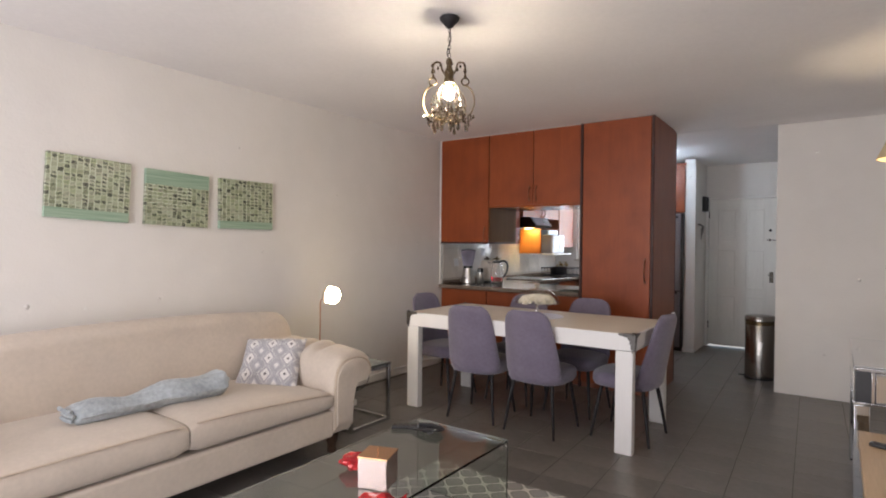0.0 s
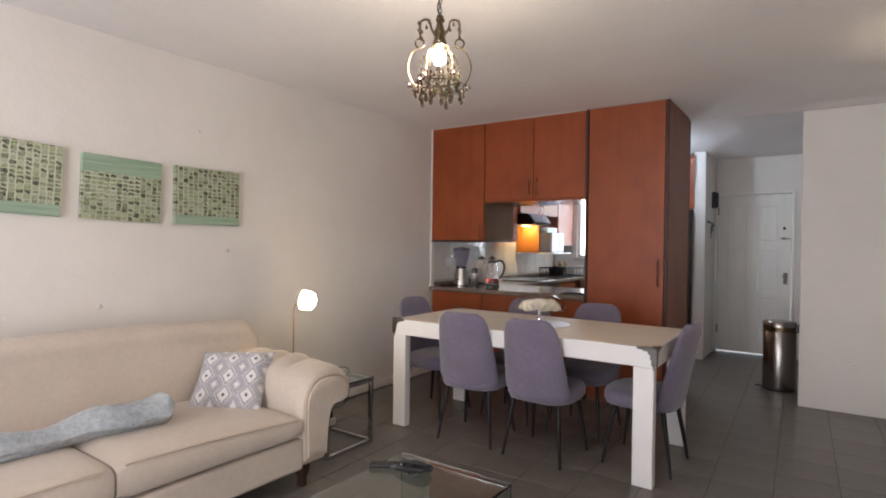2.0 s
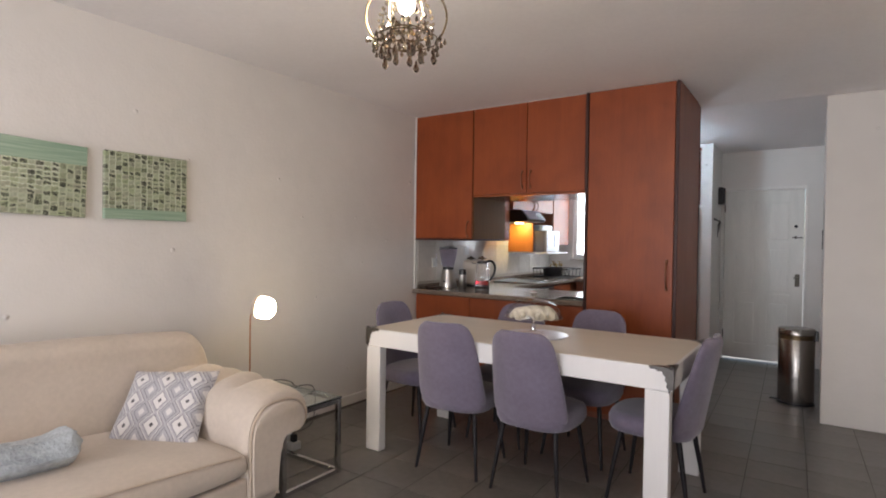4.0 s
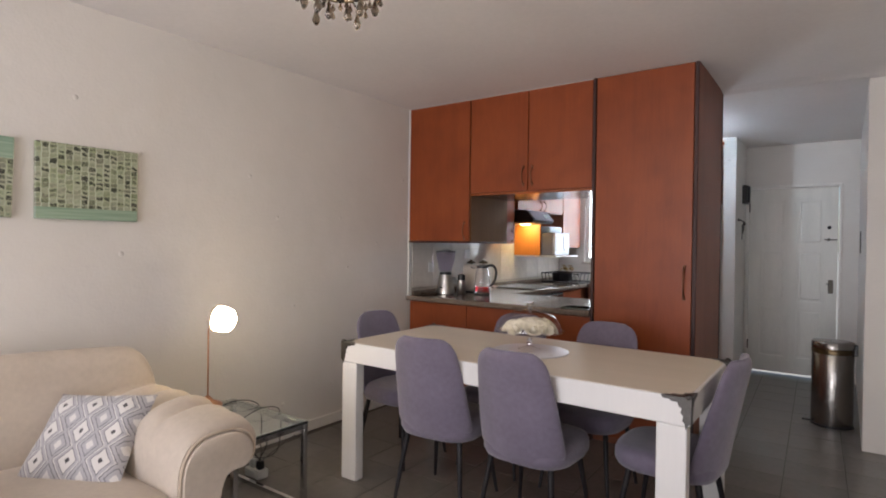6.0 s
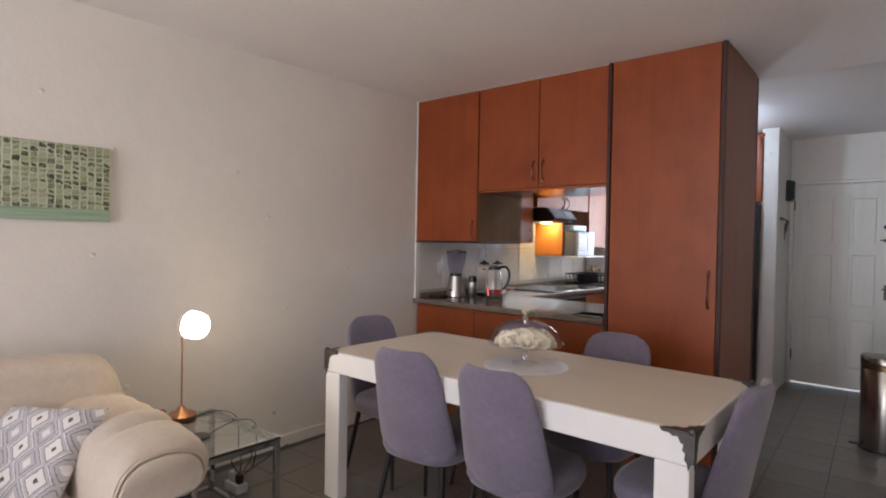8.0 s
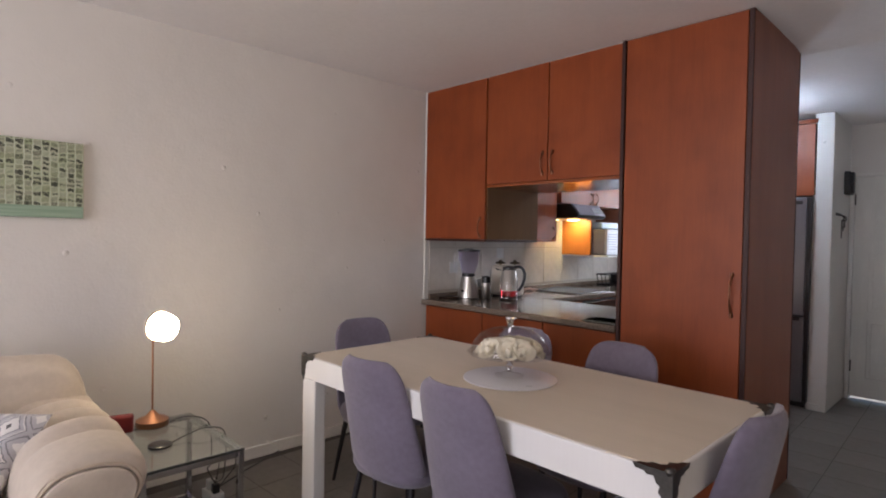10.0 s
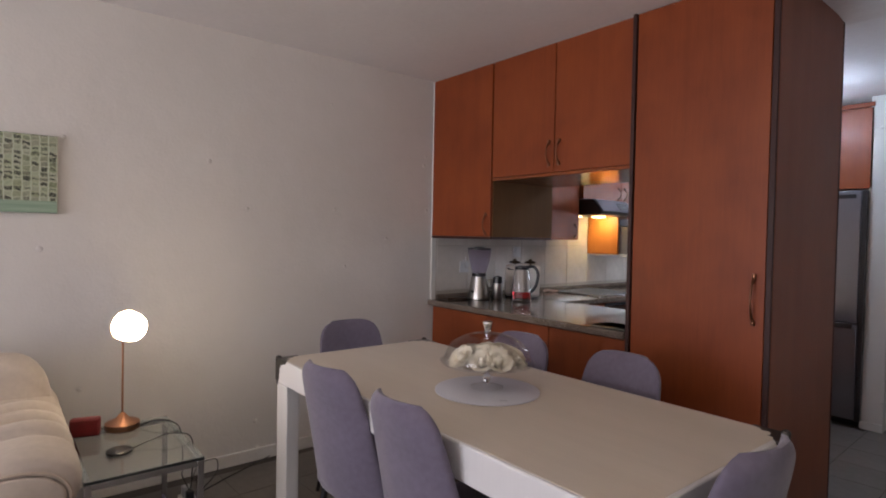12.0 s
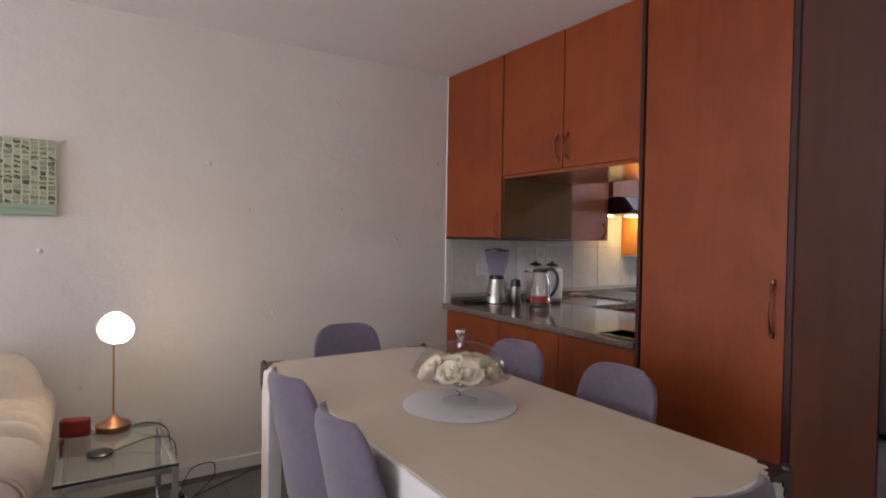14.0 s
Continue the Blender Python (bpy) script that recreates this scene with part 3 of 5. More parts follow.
part("leaf", merged(boxes((DX0, DX1, DY + 0.012, DY + 0.04, 0.027, 2.0)),
                    boxes((DX0, px[0][0], DY, DY + 0.012, 0.027, 2.0), (px[1][1], DX1, DY, DY + 0.012, 0.027, 2.0), (px[0][1], px[1][0], DY, DY + 0.012, 0.027, 2.0),
                          *[(a, b, DY, DY + 0.012, z0, z1) for a, b in px for z0, z1 in ((0.027, 0.20), (0.72, 0.80), (1.34, 1.40), (1.88, 2.0))])), DOORPAINT, door, smooth=False)
for a, b in px:
    for z0, z1 in pz:
        part("panel", boxes((a + 0.03, b - 0.03, DY + 0.003, DY + 0.0118, z0 + 0.03, z1 - 0.03), bevel=0.004), DOORPAINT, door)
lock = part("lock_plate", boxes((-0.700, -0.655, DY - 0.006, DY, 0.90, 1.04), bevel=0.002), DULLSTEEL, door, "worn steel lock plate")
part("lever", merged(tube([(-0.677, DY - 0.006, 1.0), (-0.677, DY - 0.03, 1.0), (-0.690, DY - 0.035, 1.0), (-0.715, DY - 0.035, 1.0)], 0.007)), DULLSTEEL, lock)
part("peephole", moved(lathe([(0.016, 0), (0.018, 0.004), (0.010, 0.008)], seg=16), pose(-0.697, DY, 1.58, 90)), BLACK, door, "dark peephole")
part("bolt", merged(tube([(-0.735, DY - 0.012, 1.455), (-0.63, DY - 0.012, 1.455)], 0.006), boxes((-0.71, -0.69, DY - 0.018, DY, 1.44, 1.47))), IRON, door, "small slide bolt")
for z in (0.25, 1.75):
    part("hinge", boxes((-1.429, -1.416, DY - 0.014, DY, z, z + 0.10), bevel=0.003), IRON, door)

# ---------- kitchen and dining wall ----------
def bow_handle(at, length, out, parent, depth=0.028):
    """An upright bow handle whose middle is at; out: unit direction away from the door."""
    o = Vector(out)
    p = [Vector(at) + Vector((0, 0, length * (k / 12 - 0.5))) + o * (0.004 + depth * math.sin(math.pi * k / 12) ** 0.7) for k in range(13)]
    r = [0.0065 - 0.0025 * math.sin(math.pi * k / 12) for k in range(13)]
    feet = [lathe([(0.008, -0.012), (0.010, 0), (0.008, 0.012)], tuple(Vector(at) + Vector((0, 0, s * length / 2)) + o * 0.005), 10) for s in (-1, 1)]
    return part("handle", merged(tube(p, r, 8), *feet), HANDLE, parent, "bronzed bow handle")


FY = 5.29       # front of the cabinets
c1 = thing("wall_cabinet", "tall cherry-veneer wall cabinet beside the white wall", "cabinet", (-3.345, FY, 1.37))
part("body", boxes((-3.665, -3.03, FY + 0.022, 5.91, 1.385, 2.526), bevel=0.001), BEIGE, c1, "pale brown cabinet side")
part("bottom_edge", boxes((-3.665, -3.03, FY + 0.004, 5.91, 1.368, 1.384), bevel=0.002), DARKEDGE, c1, "dark lower edging")
d = part("door", boxes((-3.655, -3.036, FY, FY + 0.02, 1.386, 2.5255), bevel=0.002), CHERRY, c1, "plain cherry door")
bow_handle((-3.075, FY, 1.47), 0.13, (0, -1, 0), d)
c2 = thing("wall_cabinet", "cherry-veneer double wall cabinet above the serving hatch", "cabinet", (-2.51, FY, 1.77))
part("body", boxes((-3.026, -2.004, FY + 0.022, 5.91, 1.771, 2.526), bevel=0.001), CHERRY, c2)
part("underside", boxes((-3.026, -2.004, FY + 0.003, 5.91, 1.751, 1.770), bevel=0.002), CHERRY_GLOSS, c2, "polished cherry underside")
for x0, x1, hx in ((-3.022, -2.512, -2.545), (-2.504, -2.008, -2.470)):
    d = part("door", boxes((x0, x1, FY, FY + 0.02, 1.7725, 2.5255), bevel=0.002), CHERRY, c2, "plain cherry door")
    bow_handle((hx, FY, 1.885), 0.13, (0, -1, 0), d)
pantry = thing("pantry_cabinet", "floor-to-ceiling cherry-veneer pantry cabinet with one tall door", "cabinet", (-1.67, FY, 0))
part("body", boxes((-1.98, -1.342, FY + 0.024, 6.08, 0.0, 2.526), bevel=0.001), CHERRY_SIDE, pantry)
part("edge_strip", boxes((-2.002, -1.982, FY - 0.012, 6.14, 0.0, 2.532), bevel=0.002), DARKEDGE, pantry, "dark upright edging")
part("side_panel", boxes((-1.340, -1.318, FY + 0.012, 6.09, 0.0, 2.532), bevel=0.002), CHERRY_SIDE, pantry, "brown side panel")
part("edge_strip", boxes((-1.342, -1.319, FY - 0.004, FY + 0.011, 0.0, 2.532), bevel=0.002), DARKEDGE, pantry, "dark upright edging")
part("edge_strip", boxes((-1.341, -1.316, 6.091, 6.104, 0.0, 2.53), bevel=0.002), DARKEDGE, pantry, "dark upright edging")
d = part("door", boxes((-1.978, -1.346, FY, FY + 0.02, 0.05, 2.530), bevel=0.002), CHERRY, pantry, "tall plain cherry door")
bow_handle((-1.388, FY, 1.135), 0.20, (0, -1, 0), d, 0.034)
setting("trim", boxes((WX, -3.667, FY + 0.01, FY + 0.05, 0.885, CH), (-3.667, -1.35, FY + 0.02, FY + 0.025, 2.5285, CH), bevel=0.001), TRIM, "thin white filler strip between cabinets, wall and ceiling")

base = thing("base_cabinet", "cherry-veneer base cabinets under the serving counter", "cabinet", (-2.83, 5.33, 0))
part("body", boxes((-3.665, -2.004, 5.334, 5.98, 0.0, 0.862)), CHERRY_SIDE, base)
for x0, x1 in ((-3.655, -3.062), (-3.054, -2.537), (-2.529, -2.010)):
    part("door", boxes((x0, x1, 5.31, 5.33, 0.10, 0.854), bevel=0.002), CHERRY, base, "plain cherry door")
base2 = thing("base_cabinet", "cherry-veneer base cabinets under the hob", "cabinet", (-3.36, 7.2, 0))
part("body", boxes((-3.665, -3.10, 6.02, 8.47, 0.0, 0.862)), CHERRY_SIDE, base2)
for y0, y1 in ((6.16, 6.65), (7.25, 7.80)):
    part("door", boxes((-3.098, -3.078, y0, y1, 0.10, 0.854), bevel=0.002), CHERRY, base2)
base3 = thing("base_cabinet", "cherry-veneer base cabinet under the sink", "cabinet", (-2.6, 8.2, 0))
part("body", boxes((-3.05, -2.26, 7.93, 8.47, 0.0, 0.862)), CHERRY_SIDE, base3)
top = thing("worktop", "polished brown-grey granite worktop with rounded edges", "worktop", (-2.85, 5.6, 0.845))
part("slab", boxes((-3.678, -2.006, 5.272, 6.12, 0.845, 0.885), bevel=0.008, seg=3), GRANITE, top)
part("slab", boxes((-3.678, -3.05, 6.122, 8.478, 0.845, 0.885), bevel=0.004), GRANITE, top)
part("slab", boxes((-3.048, -2.25, 7.89, 8.478, 0.845, 0.885), bevel=0.004), GRANITE, top)
part("upstand", boxes((-3.664, -3.646, 5.92, 8.40, 0.886, 0.922), bevel=0.003), GRANITE, top, "granite upstand at the wall")
part("upstand", boxes((-3.664, -3.646, 5.34, 5.91, 0.886, 0.922), bevel=0.003), GRANITE, top)
hob = thing("hob", "flat black ceramic hob with a steel rim in the worktop", "hob", (-3.36, 7.0, 0.886))
part("rim", boxes((-3.62, -3.10, 6.62, 7.20, 0.8855, 0.891), bevel=0.002), STEEL, hob)
part("glass_plate", boxes((-3.605, -3.115, 6.635, 7.185, 0.892, 0.896), bevel=0.001), BLACKPL, hob)
for x, y, r in ((-3.48, 6.78, 0.07), (-3.48, 7.04, 0.09), (-3.24, 6.78, 0.09), (-3.24, 7.04, 0.07)):
    part("cooking_zone", lathe([(r - 0.004, 0.8962), (r, 0.8966), (r, 0.8962)], (x, y, 0), 32, caps=False), STEEL, hob)

# left run of wall cabinets
def side_cabinet(label, y0, y1, z0, z1, front, splits, handle_at, handle_z):
    c = thing("wall_cabinet", label, "cabinet", (-3.5, y0, z0))
    part("body", boxes((-3.665, front - 0.022, y0, y1, z0, z1), bevel=0.001), CHERRY_SIDE, c)
    edges = [y0, *splits, y1]
    for (a, b), hy in zip(zip(edges, edges[1:]), handle_at):
        dd = part("door", boxes((front - 0.02, front, a + 0.003, b - 0.003, z0 + 0.004, z1 - 0.004), bevel=0.002), CHERRY, c, "glossy cherry door")
        bow_handle((front, hy, handle_z), 0.10, (1, 0, 0), dd)
    return c


side_cabinet("cherry-veneer wall cabinet before the cooker hood", 5.92, 6.69, 1.37, 2.47, -3.38, (), (6.63,), 1.45)
side_cabinet("cherry-veneer wall cabinets above the cooker hood", 6.70, 7.84, 1.73, 2.47, -3.35, (7.27,), (7.22, 7.32), 1.80)
side_cabinet("cherry-veneer wall cabinet beside the window", 7.86, 8.40, 1.33, 2.47, -3.35, (), (7.92,), 1.43)
hood = thing("cooker_hood", "slim black and grey cooker hood with its lamp on", "cooker hood", (-3.43, 6.95, 1.57))
part("body", loft([[(-3.66, y, 1.592), (-3.19, y, 1.592), (-3.165, y, 1.615), (-3.25, y, 1.722), (-3.66, y, 1.722)] for y in (6.705, 7.19)]), BLACKPL, hood, smooth=False)
visor = part("visor", loft([[(-3.160, y, 1.618), (-3.154, y, 1.622), (-3.236, y, 1.720), (-3.244, y, 1.722)] for y in (6.72, 7.175)]), HOODGREY, hood, "grey sloping visor", smooth=False)
for k in range(4):
    q = 0.25 + 0.14 * k
    part("slot", boxes((-3.154 - 0.082 * q - 0.002, -3.154 - 0.082 * q + 0.006, 6.99, 7.15, 1.622 + 0.098 * q - 0.003, 1.622 + 0.098 * q + 0.003)), BLACKPL, visor)
for x, y in ((-3.58, 6.90), (-3.46, 7.09)):
    part("lamp_glass", boxes((x - 0.045, x + 0.045, y - 0.04, y + 0.04, 1.580, 1.588), bevel=0.002), HOODGLOW, hood, "glowing lamp glass")
nook = thing("microwave_shelf", "cherry-veneer open shelf unit holding the microwave", "shelf", (-3.5, 7.5, 1.24))
part("side_panel", boxes((-3.66, -3.33, 7.20, 7.22, 1.242, 1.59), bevel=0.002), HOODLIT_BOARD, nook, "cherry board with the hood lamp glow painted into its colour")
part("shelf", boxes((-3.66, -3.15, 7.222, 7.84, 1.225, 1.241), bevel=0.002), TRIM, nook, "white shelf board")
mw = thing("microwave", "white compact microwave oven on the shelf", "microwave", (-3.38, 7.43, 1.242))
part("case", boxes((-3.62, -3.19, 7.225, 7.62, 1.246, 1.50), bevel=0.006), FRIDGE, mw, "grey metal case")
part("front", boxes((-3.189, -3.165, 7.225, 7.62, 1.246, 1.50), bevel=0.005), surf("light_grey_enamel", (0.36, 0.35, 0.37), 0.35, var=0.06, bump=0.03), mw)
for k in range(7):
    part("slat", boxes((-3.1648, -3.161, 7.25, 7.42, 1.30 + k * 0.024, 1.311 + k * 0.024)), FRIDGE, mw)
part("control_panel", boxes((-3.1648, -3.161, 7.46, 7.59, 1.30, 1.46), bevel=0.001), FRIDGE, mw)
tub = thing("storage_tub", "pale blue translucent plastic tub on the microwave", "storage tub", (-3.4, 7.42, 1.502))
part("tub", boxes((-3.58, -3.24, 7.26, 7.58, 1.502, 1.57), bevel=0.015, seg=3), surf("pale_blue_plastic", (0.36, 0.44, 0.52), 0.3), tub)

def wall_tap(x):
    """A wall tap: flange, body, cross handle on top and a drooping spout."""
    w = thing("wall_tap", "small brass tap on the wall over the sink", "tap", (x, NY, 1.06), "taps over the sink")
    part("flange", moved(lathe([(0.026, 0), (0.026, 0.006), (0.014, 0.010), (0.002, 0.0105)], seg=18), pose(x, NY - 0.001, 1.05, 90)), TAPBRASS, w)
    part("body", tube([(x, NY - 0.010, 1.05), (x, NY - 0.075, 1.05)], 0.011, 10), TAPBRASS, w)
    part("spout", tube(smooth_path([(x, NY - 0.070, 1.05), (x, NY - 0.12, 1.055), (x, NY - 0.16, 1.04), (x, NY - 0.165, 1.005)]), 0.009, 8), TAPBRASS, w)
    part("tap_handle", merged(lathe([(0.008, 1.06), (0.008, 1.092), (0.004, 1.10)], (x, NY - 0.06, 0), 12), tube([(x - 0.026, NY - 0.06, 1.094), (x + 0.026, NY - 0.06, 1.094)], 0.006, 8), tube([(x, NY - 0.086, 1.094), (x, NY - 0.034, 1.094)], 0.006, 8)), TAPBRASS, w)


for x in (-3.578, -3.488):
    wall_tap(x)
rack = thing("dish_rack", "dark wire dish rack beside the sink", "dish rack", (-3.36, 8.1, 0.886))
for z in (0.892, 1.0):
    part("rail", tube([(-3.60, 7.80, z), (-3.12, 7.80, z), (-3.12, 8.25, z), (-3.60, 8.25, z)], 0.006, 6, True), BLACK, rack)
for k in range(11):
    part("wire", tube([(-3.60 + k * 0.048, 7.80, 1.0), (-3.60 + k * 0.048, 7.84, 0.895), (-3.60 + k * 0.048, 8.21, 0.895), (-3.60 + k * 0.048, 8.25, 1.0)], 0.004, 5), BLACK, rack)
bowl = thing("pot", "dark cooking pot in the dish rack", "pot", (-3.4, 7.98, 0.90))
part("pan", lathe([(0.02, 0.9), (0.11, 0.9), (0.12, 0.91), (0.12, 1.0), (0.125, 1.003), (0.115, 1.0), (0.11, 0.915), (0.02, 0.91)], (-3.4, 7.98, 0), 28), BLACK, bowl)

# worktop things
bl = thing("blender", "silver blender with a smoky tinted jug on the worktop", "blender", (-3.51, 5.66, 0.886))
EX, EY = -3.518, 5.65
part("motor_base", lathe([(0.070, 0.886), (0.088, 0.889), (0.088, 0.905), (0.074, 0.96), (0.062, 1.03), (0.058, 1.06), (0.02, 1.06)], (EX, EY, 0), 28), PALESTEEL, bl)
part("collar", lathe([(0.052, 1.061), (0.056, 1.065), (0.054, 1.085), (0.03, 1.086)], (EX, EY, 0), 28), BLACKPL, bl)
part("jug", lathe([(0.044, 1.087), (0.056, 1.09), (0.080, 1.18), (0.092, 1.265), (0.088, 1.265), (0.076, 1.18), (0.052, 1.094), (0.002, 1.093)], (EX, EY, 0), 8), SMOKEGLASS, bl, "smoky violet-tinted jug")
part("lid", lathe([(0.091, 1.266), (0.091, 1.278), (0.040, 1.281), (0.040, 1.288), (0.002, 1.289)], (EX, EY, 0), 28), BLACKPL, bl, "black lid")
part("handle", tube(smooth_path([(EX - 0.055, EY - 0.072, 1.255), (EX - 0.073, EY - 0.094, 1.24), (EX - 0.068, EY - 0.088, 1.14), (EX - 0.044, EY - 0.057, 1.12)]), 0.007), GLASS, bl)
part("dial", moved(lathe([(0.017, 0), (0.017, 0.012), (0.002, 0.014)], seg=16), pose(-3.51, 5.585, 0.94, 100)), BLACKPL, bl)
grinder = thing("grinder", "small silver and black grinder cup beside the blender", "grinder", (-3.43, 5.70, 0.886))
part("cup", lathe([(0.036, 0.886), (0.040, 0.89), (0.037, 1.01), (0.03, 1.012)], (-3.40, 5.735, 0), 20), PALESTEEL, grinder)
part("cap", lathe([(0.036, 1.0125), (0.034, 1.06), (0.01, 1.068)], (-3.40, 5.735, 0), 20), BLACKPL, grinder)
tr = thing("wall_tray", "small dark tray lying on the worktop", "tray", (-3.60, 5.50, 0.886))
part("dish", lathe([(0.06, 0.886), (0.08, 0.893), (0.082, 0.90), (0.075, 0.897), (0.02, 0.893)], (-3.585, 5.50, 0), 24), DARKWOOD, tr)
ke = thing("kettle", "clear glass kettle with red water and a black handle", "kettle", (-3.235, 5.79, 0.886))
KX, KY = -3.222, 5.81
part("base", lathe([(0.070, 0.886), (0.074, 0.89), (0.074, 0.905), (0.06, 0.907)], (KX, KY, 0), 28), STEEL, ke)
part("jug", lathe([(0.068, 0.908), (0.072, 0.912), (0.070, 1.0), (0.058, 1.10), (0.050, 1.125), (0.046, 1.125), (0.054, 1.10), (0.066, 1.0), (0.068, 0.916), (0.002, 0.914)], (KX, KY, 0), 28), GLASS, ke, "clear glass jug")
part("water", lathe([(0.002, 0.917), (0.065, 0.918), (0.065, 0.962), (0.002, 0.962)], (KX, KY, 0), 28), REDWATER, ke, "red lit water")
part("spout", loft([[(KX - 0.026 + 0.012 * math.cos(a) - q * 0.036, KY - 0.034 + 0.012 * math.sin(a) - q * 0.046, 1.118 + q * 0.012 - 0.008 * q * math.cos(a)) for a in [2 * math.pi * w / 10 for w in range(10)]] for q in (0, 0.5, 1)]), BLACKPL, ke)
part("lid", lathe([(0.053, 1.126), (0.053, 1.145), (0.02, 1.155), (0.002, 1.156)], (KX, KY, 0), 28), BLACKPL, ke)
part("handle", tube(smooth_path([(KX + 0.03, KY, 1.14), (KX + 0.085, KY + 0.035, 1.15), (KX + 0.115, KY + 0.05, 1.10), (KX + 0.105, KY + 0.045, 1.02), (KX + 0.072, KY + 0.03, 0.96)]), 0.012), BLACKPL, ke, "black curved handle")
to = thing("toaster", "white upright toaster behind the kettle", "toaster", (-3.30, 6.0, 0.886))
part("case", boxes((-3.53, -3.29, 5.93, 6.11, 0.895, 1.148), bevel=0.03, seg=4), surf("warm_white_enamel", (0.62, 0.55, 0.47), 0.35, var=0.06, bump=0.03), to)
part("foot_plate", boxes((-3.52, -3.30, 5.94, 6.09, 0.886, 0.897), bevel=0.003), BLACKPL, to)
for x, y in ((-3.452, 5.975), (-3.372, 6.068)):
    part("knob", lathe([(0.007, 1.1485), (0.007, 1.156), (0.040, 1.160), (0.048, 1.166), (0.036, 1.176), (0.014, 1.181), (0.012, 1.192), (0.003, 1.194)], (x, y, 0), 20), BRASS, to, "dark bronze knob")
tg = thing("cloth_peg", "small pinkish cloth lying beside the toaster", "cloth", (-3.58, 6.58, 0.886))
part("cloth", tube(smooth_path([(-3.60, 6.50, 0.897), (-3.585, 6.55, 0.905), (-3.57, 6.60, 0.897), (-3.555, 6.66, 0.893)]), [0.011] * 18 + [0.006], 8), fabric("pink_cloth", (0.60, 0.42, 0.34)), tg)
for y, z, nm in ((5.62, 1.10, 0), (6.215, 1.215, 1)):
    so = thing("wall_socket", "white wall socket on the tiled splashback", "socket", (-3.66, y, z))
    part("plate", boxes((-3.667, -3.655, y - 0.045, y + 0.045, z, z + 0.09), bevel=0.003), WHITEPL, so)
    part("switch", boxes((-3.6548, -3.650, y - 0.015, y + 0.015, z + 0.05, z + 0.075), bevel=0.001), WHITEPL, so)
ph = thing("extension_block", "white plug block beside the blender", "plug block", (-3.5, 5.84, 0.97))
part("block", boxes((-3.655, -3.60, 5.86, 5.98, 0.955, 1.015), bevel=0.006), WHITEPL, ph)

KLX, KLY = -1.92, 7.12
gb = thing("chopping_board", "thin grey-green frosted chopping board on the granite worktop", "chopping board", (-2.13, 5.40, 0.905))
part("board", boxes((-2.235, -2.018, 5.297, 5.475, 0.9055, 0.9135), bevel=0.003), FROSTED, gb)
KLX, KLY = -1.92, 7.12
gb = thing("chopping_board", "thin grey-green frosted chopping board on the granite worktop", "chopping board", (-2.13, 5.40, 0.905))
part("board", boxes((-2.235, -2.018, 5.305, 5.475, 0.9055, 0.9135), bevel=0.003), GREENGLASS, gb, "greenish glass")
part("rim", boxes((-2.235, -2.018, 5.297, 5.304, 0.9055, 0.9130), bevel=0.002), FROSTED, gb, "frosted green edge")
kl = thing("ceiling_light", "bare cool-white bulb in a small kitchen ceiling holder, switched on", "ceiling light", (KLX, KLY, FH))
part("holder", lathe([(0.055, 0.006), (0.055, -0.008), (0.024, -0.014), (0.018, -0.100), (0.020, -0.110), (0.002, -0.1105)], (KLX, KLY, FH), 24), TRIM, kl)
part("bulb", lathe([(0.002, -0.111), (0.018, -0.113)] + [(0.046 * math.sin(q), -0.157 + 0.046 * math.cos(q)) for q in [0.6 + k * 0.25 for k in range(10)]] + [(0.002, -0.203)], (KLX, KLY, FH), 24), KITCHENGLOW, kl, "glowing bulb")
ov = thing("oven", "black built-in oven under the hob", "oven", (-3.08, 6.95, 0.12))
part("front", boxes((-3.0775, -3.062, 6.66, 7.24, 0.12, 0.85), bevel=0.003), BLACKPL, ov)
part("handle", tube([(-3.062, 6.72, 0.68), (-3.035, 6.72, 0.68), (-3.035, 7.18, 0.68), (-3.062, 7.18, 0.68)], 0.008), STEEL, ov)
part("control_strip", boxes((-3.0618, -3.058, 6.68, 7.22, 0.76, 0.83), bevel=0.001), STEEL, ov)

for ob in (top, hob, rack, bowl, bl, grinder, tr, ke, to, tg, ph):
    ob.location.z += 0.019

# fridge and cabinet above it
fr = thing("fridge", "tall silver fridge freezer with black sides", "fridge", (-1.9, 8.1, 0))
part("body", boxes((-2.20, -1.592, 7.80, 8.42, 0.04, 1.785), bevel=0.006), BLACKPL, fr, "black cabinet sides")
part("foot_plinth", boxes((-2.18, -1.62, 7.83, 8.40, 0.0, 0.039)), BLACKPL, fr)
part("upper_door", boxes((-2.20, -1.628, 7.745, 7.798, 0.79, 1.785), bevel=0.008, seg=3), FRIDGE, fr)
part("lower_door", boxes((-2.20, -1.628, 7.745, 7.798, 0.06, 0.775), bevel=0.008, seg=3), FRIDGE, fr)
part("door_edge", boxes((-1.627, -1.594, 7.75, 7.798, 0.06, 1.785), bevel=0.003), BLACKPL, fr, "black door edge")
part("hand_grip", boxes((-1.84, -1.66, 7.735, 7.752, 0.745, 0.785), bevel=0.004), BLACKPL, fr, "dark hand grip")
part("badge", boxes((-1.80, -1.66, 7.7425, 7.7445, 1.725, 1.755)), BLACKPL, fr)
fc = thing("wall_cabinet", "cherry-veneer cabinet above the fridge", "cabinet", (-1.9, 8.1, 1.83))
part("body", boxes((-2.25, -1.578, 7.82, 8.47, 1.80, 2.43)), CHERRY_SIDE, fc)
part("door", boxes((-2.25, -1.58, 7.80, 7.819, 1.80, 2.40), bevel=0.002), CHERRY, fc)
part("cornice", boxes((-2.25, -1.578, 7.79, 7.83, 2.405, 2.44), bevel=0.004), CHERRY, fc)

